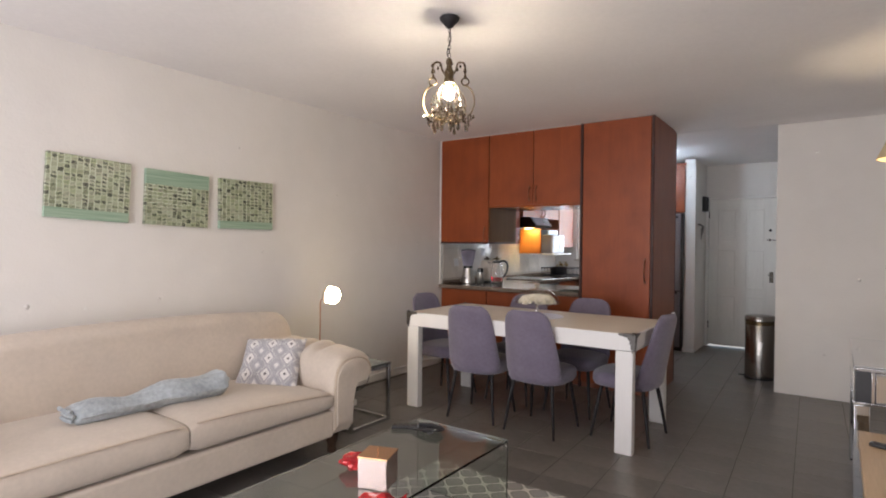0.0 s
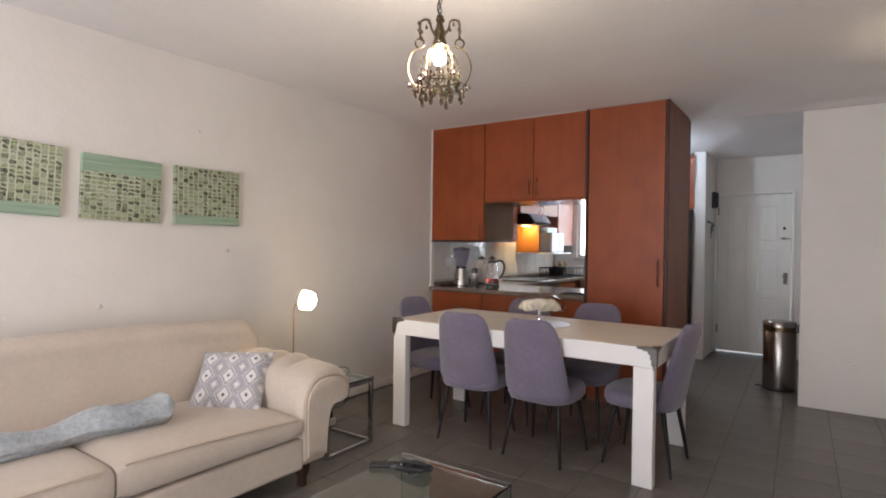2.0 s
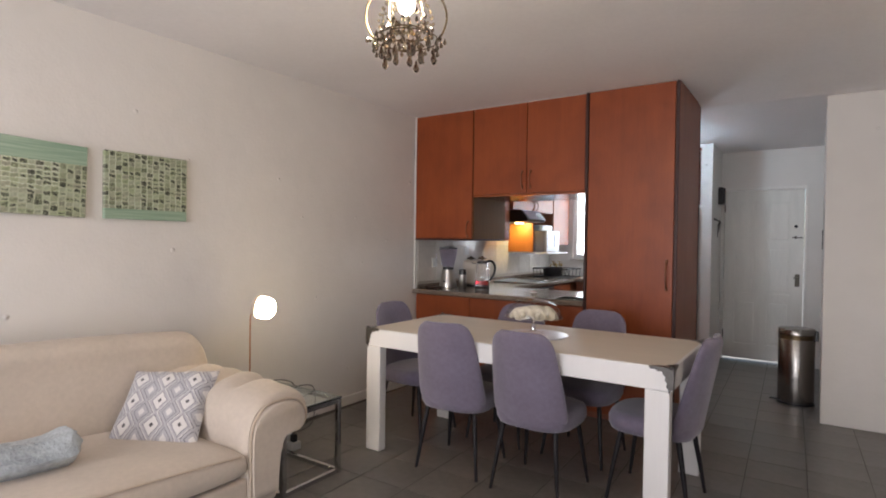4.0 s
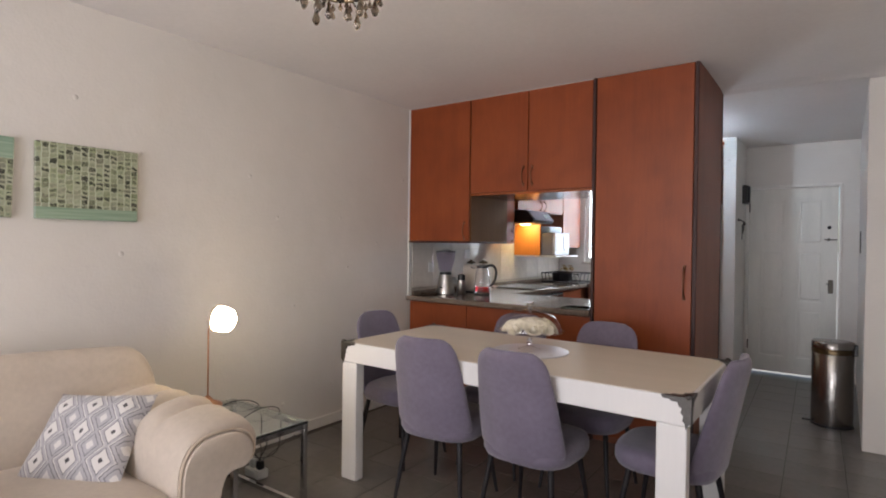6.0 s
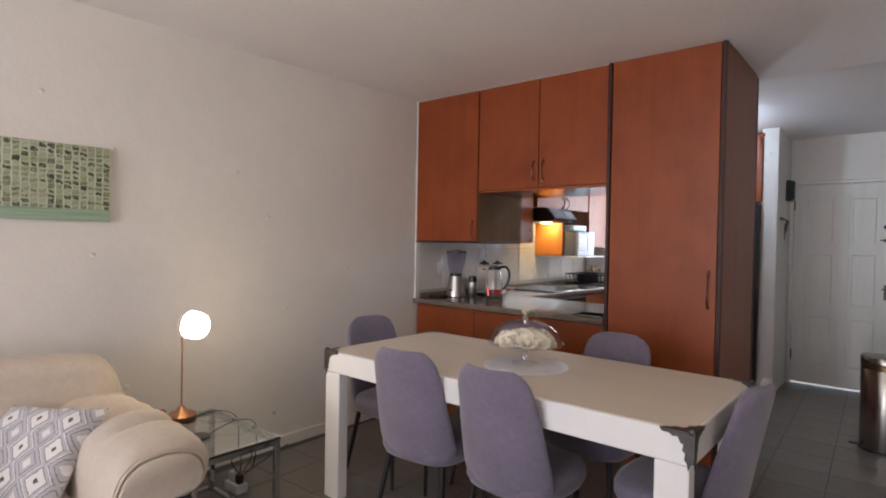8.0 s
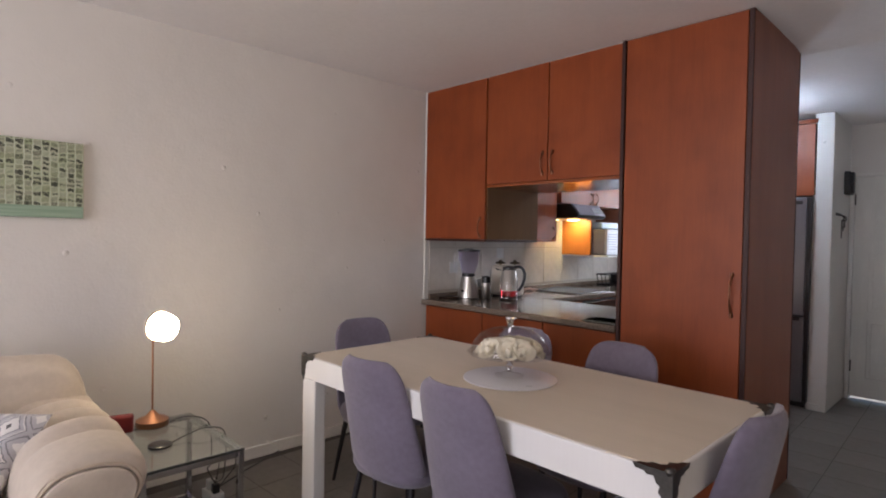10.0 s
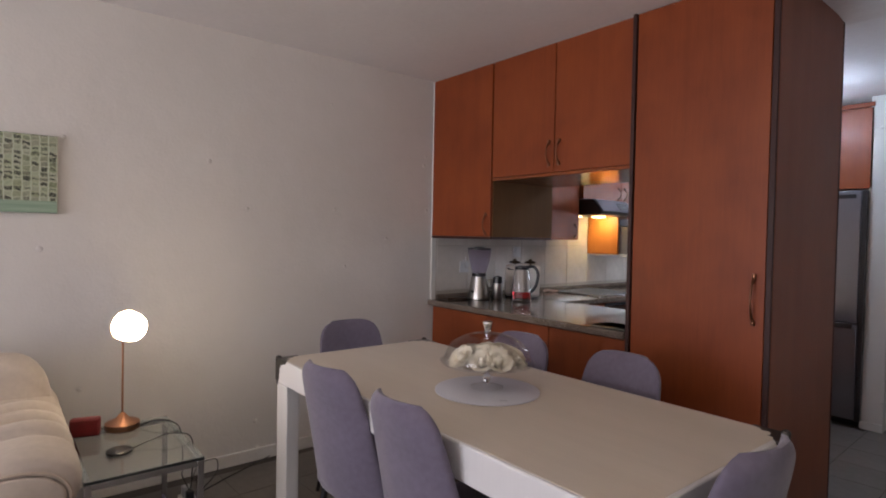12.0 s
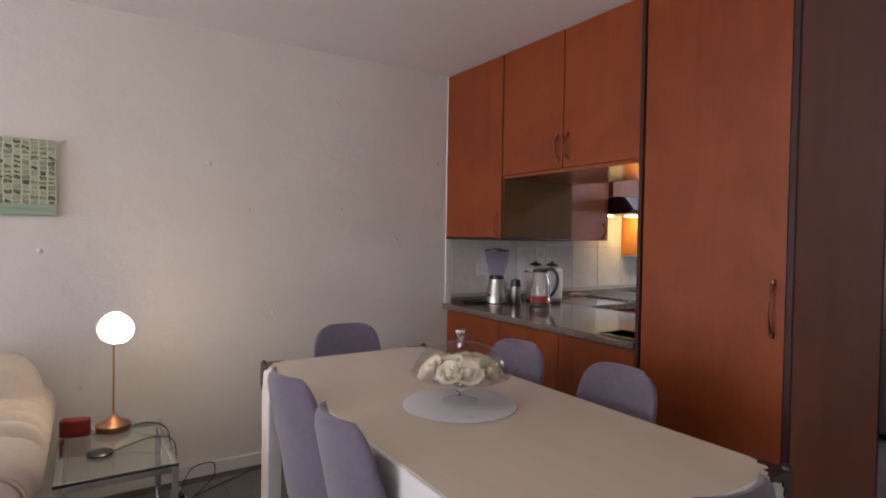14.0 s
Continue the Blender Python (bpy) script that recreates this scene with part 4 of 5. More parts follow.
# hall things
bn = thing("pedal_bin", "tall brushed steel pedal bin with a black hinge", "bin", (-0.62, 6.72, 0))
BX, BY, BR = -0.626, 6.78, 0.137
part("body", lathe([(BR - 0.002, 0.022), (BR, 0.03), (BR, 0.595), (BR - 0.004, 0.60)], (BX, BY, 0), 40), STEEL, bn)
part("base_ring", lathe([(BR, 0.0), (BR + 0.006, 0.002), (BR + 0.006, 0.02), (BR - 0.01, 0.022)], (BX, BY, 0), 40), BLACKPL, bn)
part("liner_edge", lathe([(BR + 0.0015, 0.56), (BR + 0.002, 0.597), (BR + 0.0012, 0.598)], (BX, BY, 0), 40, caps=False), BRASS, bn, "edge of a bin liner")
part("lid", lathe([(BR + 0.004, 0.601), (BR + 0.004, 0.640), (BR - 0.004, 0.649), (0.09, 0.655), (0.002, 0.657)], (BX, BY, 0), 40), STEEL, bn)
part("hinge", boxes((BX + 0.125, BX + 0.158, BY - 0.03, BY + 0.03, 0.55, 0.635), bevel=0.008), BLACKPL, bn, "black lid hinge")
part("pedal", boxes((BX - 0.19, BX - 0.11, BY - 0.06, BY - 0.01, 0.018, 0.030), bevel=0.004), BLACKPL, bn)
ic = thing("intercom", "dark green-black intercom handset on the wall stub", "intercom", (-1.44, 8.28, 1.83))
part("case", boxes((-1.4615, -1.415, 8.20, 8.36, 1.83, 2.03), bevel=0.006), BLACKPL, ic)
part("earpiece", boxes((-1.4148, -1.392, 8.21, 8.28, 1.84, 2.02), bevel=0.008), BLACKPL, ic)
hk = thing("key_hook", "dark key hook with hanging keys", "key hook", (-1.42, 7.95, 1.55))
part("rail", boxes((-1.4615, -1.452, 7.92, 8.10, 1.635, 1.66), bevel=0.003), IRON, hk)
for y, drop in ((7.95, 0.15), (8.01, 0.09), (8.07, 0.06)):
    part("hook", tube(smooth_path([(-1.452, y, 1.645), (-1.418, y, 1.63), (-1.413, y, 1.60), (-1.428, y, 1.595)]), 0.004), IRON, hk)
    part("keys", boxes((-1.426, -1.420, y - 0.012, y + 0.012, 1.595 - drop, 1.595), bevel=0.002), IRON, hk)
ls = thing("light_switch", "narrow dark switch strip on the hall wall", "switch", (-0.455, 7.6, 1.35))
part("plate", boxes((-0.458, -0.4505, 7.60, 7.66, 1.33, 1.52), bevel=0.002), IRON, ls)

# ---------- dining group ----------
TX0, TX1, TY0, TY1, TZ = -2.912, -1.028, 3.790, 4.668, 0.79
tb = thing("dining_table", "white painted wooden dining table with iron corner brackets", "table", ((TX0 + TX1) / 2, (TY0 + TY1) / 2, 0))
part("tabletop", boxes((TX0, TX1, TY0, TY1, TZ - 0.114, TZ - 0.0015), bevel=0.006, seg=3), WHITELEG, tb)
part("top_panel", boxes((TX0 + 0.012, TX1 - 0.012, TY0 + 0.012, TY1 - 0.012, TZ - 0.006, TZ), bevel=0.002), WHITEWOOD, tb, "cream painted top panel")
for sx, x in ((1, TX0), (-1, TX1)):
    for sy, y in ((1, TY0), (-1, TY1)):
        inset = 0.001 if sx > 0 else 0.011
        xs, ys = sorted((x + sx * inset, x + sx * (inset + 0.114))), sorted((y + sy * 0.001, y + sy * 0.065))
        part("leg", boxes((*xs, *ys, 0.0, TZ - 0.1145), bevel=0.006, seg=3), WHITELEG, tb)
        bx = [(0, 0), (0.105, 0), (0.098, 0.016), (0.080, 0.020), (0.072, 0.040), (0.050, 0.036), (0.036, 0.050), (0.040, 0.072), (0.020, 0.080), (0.016, 0.098), (0, 0.105)]
        up = plate(bx, 0.003, Matrix.Translation((x - sx * 0.004, y - sy * 0.004, TZ - 0.0025)) @ Matrix.Diagonal((sx, sy, 1, 1)))
        dn = [(0, 0.004), (0.112, 0.004), (0.104, -0.009), (0.080, -0.010), (0.070, -0.018), (0.052, -0.016), (0.044, -0.034), (0.034, -0.040), (0.038, -0.058), (0.028, -0.068), (0.031, -0.088), (0.022, -0.098), (0.018, -0.122), (0.010, -0.102), (0, -0.096)]
        f1 = plate(dn, 0.004, Matrix.Translation((x - sx * 0.004, y - sy * 0.001, TZ - 0.004)) @ Matrix(((sx, 0, 0, 0), (0, 0, -sy, 0), (0, 1, 0, 0), (0, 0, 0, 1))))
        f2 = plate(dn, 0.004, Matrix.Translation((x - sx * 0.001, y - sy * 0.004, TZ - 0.004)) @ Matrix(((0, 0, -sx, 0), (sy, 0, 0, 0), (0, 1, 0, 0), (0, 0, 0, 1))))
        knob = lathe([(0.012, -0.010), (0.015, 0.0), (0.012, 0.008), (0.004, 0.012)], (x + sx * 0.006, y + sy * 0.006, TZ), 14)
        part("corner_bracket", merged(up, f1, f2, knob), IRON, tb, "ornate dark iron corner bracket", smooth=False)


def shell_ring(w, t, bend, z, lean, n=28, sq=0.55):
    out = []
    for i in range(n):
        a = 2 * math.pi * i / n
        c, s = math.cos(a), math.sin(a)
        u = math.copysign(abs(c) ** sq, c)
        v = math.copysign(abs(s) ** 0.8, s)
        out.append((w * u, lean + t * v + bend * u * u, z))
    return out


def make_chair(m):
    ch = thing("dining_chair", "grey-lilac velour dining chair with tapered black metal legs", "chair", group="chairs round the dining table", local=m)
    rows = []
    for k in range(37):
        v = 1 - (1 - k / 36) ** 1.35
        z = 0.375 + 0.52 * v
        w = 0.222 - 0.050 * v ** 1.6
        if v < 0.16:
            w *= 0.80 + 0.20 * math.sin(v / 0.16 * math.pi / 2)
        if v > 0.80:
            w *= max(0.05, (1 - ((v - 0.80) / 0.2) ** 2.6)) ** 0.5 * 0.42 + 0.58
        t = 0.034 - 0.008 * v
        if v > 0.88:
            t *= max(0.1, 1 - ((v - 0.88) / 0.12) ** 2) ** 0.5
        if v < 0.08:
            t *= 0.55 + 0.45 * v / 0.08
        rows.append(shell_ring(w, t, 0.075 * (1 - 0.45 * v), z, -0.190 - 0.105 * v ** 1.1))
    top = rows[-1]
    rows.append([(x * 0.80, -0.298 + (y + 0.298) * 0.5, 0.8995) for x, y, z in top])
    part("backrest", loft(rows), CHAIRF, ch)
    seat = []
    for z, s in ((0.362, 0.80), (0.372, 0.94), (0.40, 1.0), (0.435, 1.0), (0.457, 0.96), (0.468, 0.84), (0.472, 0.5)):
        ring = []
        for i in range(32):
            a = 2 * math.pi * i / 32
            c, q = math.cos(a), math.sin(a)
            ring.append((0.225 * s * math.copysign(abs(c) ** 0.62, c), 0.01 + 0.225 * s * math.copysign(abs(q) ** 0.62, q), z))
        seat.append(ring)
    part("seat", loft(seat), CHAIRF, ch)
    for sx in (-1, 1):
        for sy in (-1, 1):
            part("leg", tube([(sx * 0.155, sy * 0.145, 0.366), (sx * 0.178, sy * 0.178, 0.18), (sx * 0.20, sy * 0.205, 0.0)], [0.015, 0.0125, 0.009], 10), BLACK, ch)
    return ch


first = make_chair(pose(-2.280, 3.965, 0, 0, 0, 5))
for x, y, r in ((-1.752, 3.955, -2), (-1.185, 4.21, 88), (-2.87, 4.285, -93), (-1.722, 4.57, 177), (-2.285, 4.56, 181)):
    copy_thing(first, pose(x, y, 0, 0, 0, r))

CX, CY = -1.935, 4.235
pm = thing("placemat", "round pale glossy placemat on the dining table", "placemat", (CX, CY, TZ))
part("disc", lathe([(0.196, 0.0005), (0.202, 0.002), (0.202, 0.006), (0.196, 0.008), (0.05, 0.0082)], (CX + 0.012, CY - 0.01, TZ), 56), PLACEMAT, pm)
ZS = TZ + 0.0085
cs = thing("cake_stand", "footed clear glass cake stand with a glass dome", "cake stand", (CX, CY, ZS))
part("foot", lathe([(0.062, 0.0), (0.064, 0.004), (0.034, 0.012), (0.014, 0.020), (0.010, 0.028)], (CX, CY, ZS), 32, caps=False), DOMEGLASS, cs, "clear spreading foot")
part("stem", lathe([(0.002, 0.020), (0.009, 0.021), (0.011, 0.030), (0.016, 0.040), (0.014, 0.050), (0.008, 0.058), (0.010, 0.078), (0.016, 0.090), (0.002, 0.0905)], (CX, CY, ZS), 24), GLASS, cs, "knopped glass stem")
part("plate", lathe([(0.002, 0.091), (0.160, 0.095), (0.178, 0.098), (0.185, 0.106), (0.181, 0.108), (0.166, 0.101), (0.002, 0.098)], (CX, CY, ZS), 48), DOMEGLASS, cs)
dome_o = [(0.170 * math.cos(a) ** 0.82, 0.106 + 0.108 * math.sin(a)) for a in [math.pi / 2 * k / 16 for k in range(16)]]
dome_i = [(r * 0.978, 0.106 + (z - 0.106) * 0.972) for r, z in reversed(dome_o)]
prof = dome_o + [(0.012, 0.2135), (0.0008, 0.2138), (0.0008, 0.2105), (0.012, 0.2102)] + dome_i + dome_o[:1]
dome = part("dome", lathe(prof, (CX, CY, ZS), 48, caps=False), DOMEGLASS, cs, "clear glass dome")
dome.visible_shadow = False
part("knob", lathe([(0.002, 0.2140), (0.011, 0.2145), (0.012, 0.222), (0.015, 0.234), (0.022, 0.252), (0.020, 0.258), (0.002, 0.259)], (CX, CY, ZS), 8), CHROME, cs, "faceted bright knob", smooth=False)


def make_rose(m):
    """A fabric rose: petals curled round a bud in three turns."""
    ro = thing("fabric_rose", "cream fabric rose under the glass dome", "artificial flower", group="roses under the dome", local=m)
    bm = bmesh.new()
    for ring, (count, r0, tilt, h) in enumerate(((3, 0.008, 0.15, 0.034), (5, 0.016, 0.45, 0.034), (7, 0.024, 0.85, 0.032))):
        for k in range(count):
            a0 = 2 * math.pi * k / count + ring * 0.5
            half = 1.5 * math.pi / count
            rows = []
            for j in range(4):
                v = j / 3
                rad = r0 * (0.6 + 0.4 * v) + tilt * 0.018 * v * v
                z = 0.002 + h * v * (1 - 0.32 * tilt * v)
                rows.append([bm.verts.new(((rad + 0.002 * math.cos(4 * u)) * math.cos(a0 + half * u), rad * math.sin(a0 + half * u), z * (1 - 0.25 * u * u)))
                             for u in (-1, -0.5, 0, 0.5, 1)])
            for p, q in zip(rows, rows[1:]):
                for i in range(4):
                    bm.faces.new((p[i], p[i + 1], q[i + 1], q[i]))
    part("petals", bm, ROSE, ro)
    part("heart", lathe([(0.004, 0.0), (0.012, 0.012), (0.010, 0.030), (0.003, 0.035)], seg=10), ROSE, ro)
    return ro


ZR = ZS + 0.099
rose = make_rose(pose(CX - 0.088, CY - 0.030, ZR + 0.014, 0, 0, 197) @ pose(0, 0, 0, 0, 30, 0) @ Matrix.Scale(1.30, 4))
random.seed(4)
for count, rad, up, lean, size, first_at, sweep in ((8, 0.100, 0.010, 46, 1.0, 228, 300), (5, 0.056, 0.018, 24, 1.05, 210, 360), (1, 0.0, 0.024, 4, 1.1, 0, 360)):
    for k in range(count):
        a = radians(first_at + sweep * k / count) + random.uniform(-0.1, 0.1)
        copy_thing(rose, pose(CX + rad * math.cos(a), CY + rad * math.sin(a), ZR + up, 0, 0, math.degrees(a)) @ pose(0, 0, 0, 0, lean + random.uniform(-8, 8), 0) @ pose(0, 0, 0, 0, 0, random.uniform(0, 360)) @ Matrix.Scale(size * random.uniform(0.92, 1.05), 4))

# ---------- sofa ----------
sf = thing("sofa", "cream upholstered two-cushion sofa with rolled arms", "sofa", (-3.1, 1.65, 0))
SY0, SY1 = 0.38, 2.62
part("frame", boxes((-3.58, -2.545, SY0 + 0.3, SY1, 0.135, 0.305), bevel=0.018, seg=3), SOFA, sf, "upholstered base")
rings = []
for k in range(45):
    v = (1 - math.cos(math.pi * k / 44)) / 2
    y = SY0 + 0.12 + (2.945 - SY0 - 0.12) * v
    e = min(1, min(v, 1 - v) / 0.055)
    e = math.sqrt(max(0, 1 - (1 - e) ** 2))
    crest = 0.822 + 0.062 * math.sin(math.pi * v) ** 0.7
    prof = [(-3.24, 0.33), (-3.26, 0.46), (-3.30, 0.60), (-3.325, crest - 0.13), (-3.325, crest - 0.06), (-3.36, crest - 0.015), (-3.42, crest),
            (-3.50, crest - 0.02), (-3.56, crest - 0.08), (-3.585, crest - 0.16), (-3.585, 0.5), (-3.585, 0.14), (-3.40, 0.14)]
    rings.append([(-3.43 + (x + 3.43) * (0.55 + 0.45 * e), y, 0.42 + (z - 0.42) * (0.50 + 0.50 * e))
                  for x, z in [(q.x, q.z) for q in smooth_path([(a, 0, b) for a, b in prof + prof[:1]], 3)][:-1]])
part("backrest", loft(rings), SOFA, sf)
ARM = [(2.605, 0.14), (2.600, 0.30), (2.600, 0.46), (2.612, 0.54), (2.645, 0.60), (2.70, 0.638), (2.77, 0.650), (2.855, 0.645), (2.932, 0.613), (2.972, 0.555),
       (2.966, 0.495), (2.925, 0.458), (2.868, 0.456), (2.822, 0.440), (2.795, 0.38), (2.780, 0.28), (2.772, 0.14)]


def arm_outline(grow=0.0, centre=(2.74, 0.42), flip=False):
    pts = smooth_path([(y, z, 0) for y, z in ARM], 3)
    out = [(centre[0] + (p.x - centre[0]) * (1 + grow), centre[1] + (p.y - centre[1]) * (1 + grow)) for p in pts]
    return [(SY0 + SY1 + 0.32 - y - 0.0, z) for y, z in out] if flip else out


for flip in (False, True):
    rows = []
    for k in range(49):
        x = -3.56 + (3.56 - 2.545) * k / 48
        g = 0.035
        if k > 42:
            g -= 0.15 * (1 - math.sqrt(max(0, 1 - ((k - 42) / 6) ** 2)))
        fade = min(1, max(0, (40 - k) / 5))
        ring = []
        inner, outer = arm_outline(min(g, 0), flip=flip), arm_outline(g, flip=flip)
        for i in range(len(outer)):
            w = min(1, max(0, (i / len(outer) - 0.20) / 0.22))
            y, z = [p + (q - p) * w for p, q in zip(inner[i], outer[i])]
            crease = abs(math.sin(k * 0.42 + 0.5 + 2.5 * (y - 2.75))) - 0.62
            swell = 0.5 + 0.5 * math.sin(k * 0.17 + 2.0)
            up = max(0, min(1, (z - 0.46) / 0.16)) * (0.35 + 0.65 * w)
            ring.append((x, y, z + (0.064 * crease * fade + 0.006 * swell) * up))
        rows.append(ring)
    arm = part("arm", loft(rows), SOFA, sf, "rolled arm with soft pleats")
    face = arm_outline(-0.20, (2.75, 0.42), flip)
    front = [[(-2.546, y, z) for y, z in face], [(-2.532, y, z) for y, z in face], [(-2.526, y * 0.97 + (0.03 * (2.76 if not flip else 0.56)), z * 0.97 + 0.0126) for y, z in face]]
    part("arm_front", loft(front), SOFA, arm, "upholstered scroll panel")
    part("piping", tube([(-2.538, y, z) for y, z in arm_outline(-0.155, (2.75, 0.42), flip)], 0.007, 6), PIPING, arm)


def cushion(y0, y1, za, zb):
    """A seat cushion whose top runs from za at y0 to zb at y1."""
    rows = []
    x0, x1, z0 = -3.27, -2.525, 0.306
    for k in range(17):
        v = k / 16
        y = y0 + (y1 - y0) * v
        z1 = za + (zb - za) * v ** 1.3
        e = min(1, min(v, 1 - v) / 0.07)
        e = (1 - (1 - e) ** 2) ** 0.5 if e < 1 else 1
        crown = 0.012 * math.sin(math.pi * v) ** 0.6
        ring = []
        for i in range(28):
            a = 2 * math.pi * i / 28
            c, s = math.cos(a), math.sin(a)
            ring.append(((x0 + x1) / 2 + (x1 - x0) / 2 * (0.982 + 0.018 * e) * math.copysign(abs(c) ** 0.28, c), y,
                         (z0 + z1) / 2 + ((z1 - z0) / 2 * (0.80 + 0.20 * e)) * math.copysign(abs(s) ** 0.45, s) + (crown * max(0, s) if s > 0 else 0)))
        rows.append(ring)
    cu = part("seat_cushion", loft(rows), SOFA, sf)
    part("piping", tube([(-2.529, y0 + 0.03 + (y1 - y0 - 0.06) * k / 20, za + (zb - za) * (k / 20) ** 1.3 - 0.014 + 0.004 * math.sin(math.pi * k / 20)) for k in range(21)], 0.005, 6), PIPING, cu)


cushion(1.665, 2.598, 0.478, 0.430)
cushion(0.735, 1.655, 0.474, 0.478)
for x, y in ((-2.64, 2.69), (-3.48, 2.69), (-2.64, 0.63), (-3.48, 0.63)):
    part("foot", lathe([(0.022, 0.0), (0.030, 0.01), (0.026, 0.05), (0.042, 0.09), (0.044, 0.13), (0.002, 0.131)], (x, y, 0), 20), DARKWOOD, sf, "dark turned foot")

# scatter cushion leaning in the sofa's corner
U, V0 = Vector((0.81, 0.585, 0.01)).normalized(), Vector((-0.185, 0.225, 0.274)).normalized()
N = U.cross(V0).normalized()
V = N.cross(U)
PM = Matrix.Translation((-3.032, 2.508, 0.553)) @ Matrix((U, V, N)).transposed().to_4x4()
pi = thing("scatter_cushion", "grey and white ikat scatter cushion leaning on the sofa arm", "cushion", local=PM)
bm = bmesh.new()
S = 18
for side in (1, -1):
    g = []
    for i in range(S + 1):
        row = []
        for j in range(S + 1):
            u, v = 2 * i / S - 1, 2 * j / S - 1
            puff = ((1 - u ** 4) * (1 - v ** 4)) ** 0.55
            pinch = 1 - 0.07 * (1 - abs(u * v)) * max(abs(u), abs(v)) ** 3
            row.append(bm.verts.new((0.205 * u * pinch, 0.205 * v * pinch, side * 0.068 * puff + 0.004 * math.sin(9 * u + 4 * v) * puff)))
        g.append(row)
    for i in range(S):
        for j in range(S):
            bm.faces.new((g[i][j], g[i + 1][j], g[i + 1][j + 1], g[i][j + 1]))
bmesh.ops.remove_doubles(bm, verts=bm.verts, dist=0.0006)
part("cover", bm, IKAT, pi)
part("trim", tube([(0.205 * u, 0.205 * v, 0) for u, v in [(-0.96, 0.93), (-0.5, 0.925), (0, 0.925), (0.5, 0.925), (0.96, 0.93)]], 0.004, 6), fabric("cream_cord", (0.70, 0.62, 0.46)), pi)

# folded throw on the seat
th = thing("throw_blanket", "pale blue knitted throw folded into a long roll on the sofa", "blanket", (-2.93, 1.66, 0.47))
rows = []
for k in range(41):
    v = k / 40
    y = 1.28 + 0.79 * v
    x = -2.945 + 0.05 * v + 0.012 * math.sin(7 * v)
    w = 0.085 + 0.012 * math.sin(9 * v + 1)
    h = 0.044 + 0.030 * v ** 1.5 + 0.008 * math.sin(13 * v)
    e = min(1, min(v, 1 - v) / 0.035) ** 0.5
    z0 = 0.474 + 0.006 * math.sin(math.pi * min(1, max(0, (y - 1.28) / 0.5)))
    ring = []
    for i in range(30):
        a = 2 * math.pi * i / 30
        r = 1 + 0.07 * math.sin(5 * a + 3 * v) + 0.05 * math.sin(11 * a + 17 * v)
        ring.append((x + w * (0.55 + 0.45 * e) * r * math.cos(a), y + 0.012 * math.sin(4 * a) * (1 - e), z0 + h + h * (0.5 + 0.5 * e) * r * math.sin(a)))
    rows.append(ring)
part("folded_knit", loft(rows), THROW, th)
for k, (dx, dz) in enumerate(((0.0, 0.03), (0.03, 0.055), (-0.03, 0.07))):
    part("fold_edge", tube(smooth_path([(-2.985 + dx, 1.272, 0.481 + dz), (-2.93 + dx, 1.265, 0.483 + dz), (-2.875 + dx * 0.5, 1.278, 0.479 + dz)], 6), 0.010, 7), THROW, th)

# ---------- side table and its things ----------
st = thing("side_table", "square chrome and glass side table beside the sofa", "table", (-3.08, 3.21, 0))
AX0, AX1, AY0, AY1, AZ = -3.425, -2.775, 3.0, 3.425, 0.447
part("glass_top", boxes((AX0, AX1, AY0, AY1, AZ - 0.010, AZ), bevel=0.001, seg=1), GREENGLASS, st, "clear greenish glass top", smooth=False)
for x in (AX0, AX1 - 0.026):
    for y in (AY0, AY1 - 0.026):
        part("leg", boxes((x, x + 0.026, y, y + 0.026, 0.0, AZ - 0.0115), bevel=0.002), CHROME, st)
for y in (AY0, AY1 - 0.026):
    part("rail", boxes((AX0 + 0.027, AX1 - 0.027, y + 0.002, y + 0.024, AZ - 0.037, AZ - 0.0115), bevel=0.002), CHROME, st)
    part("rail", boxes((AX0 + 0.027, AX1 - 0.027, y + 0.002, y + 0.024, 0.0, 0.024), bevel=0.002), CHROME, st)
for x in (AX0, AX1 - 0.026):
    part("rail", boxes((x + 0.002, x + 0.024, AY0 + 0.027, AY1 - 0.027, AZ - 0.037, AZ - 0.0115), bevel=0.002), CHROME, st)
    part("rail", boxes((x + 0.002, x + 0.024, AY0 + 0.027, AY1 - 0.027, 0.0, 0.024), bevel=0.002), CHROME, st)
part("edge_band", boxes((AX1 + 0.0005, AX1 + 0.004, AY0, AY1, AZ - 0.011, AZ), bevel=0.001), surf("dark_glass_edge", (0.03, 0.035, 0.032), 0.2, var=0.2), st, "dark ground edge of the glass")
lp = thing("table_lamp", "copper table lamp with a round lit head facing the room", "lamp", (-3.345, 3.215, AZ))
LX, LY = -3.345, 3.215
part("base", lathe([(0.070, 0.0), (0.074, 0.004), (0.074, 0.030), (0.066, 0.036), (0.030, 0.050), (0.010, 0.075), (0.002, 0.076)], (LX, LY, AZ), 36), COPPER, lp)
part("stem", tube(smooth_path([(LX, LY, AZ + 0.07), (LX, LY, 0.82), (LX + 0.003, LY, 0.885), (LX + 0.030, LY, 0.925), (LX + 0.054, LY - 0.022, 0.936)]), 0.0045, 10), COPPER, lp)
HM = pose(LX + 0.122, LY + 0.006, 0.948, 0, 0, 25) @ pose(0, 0, 0, 0, 98, 0) @ Matrix.Scale(0.92, 4)
part("shade", moved(lathe([(0.002, -0.062), (0.046, -0.058), (0.064, -0.044), (0.072, -0.018), (0.072, 0.018), (0.064, 0.046), (0.046, 0.062), (0.002, 0.068)], seg=32), HM), LAMPGLOW, lp, "bright opal glass shade")
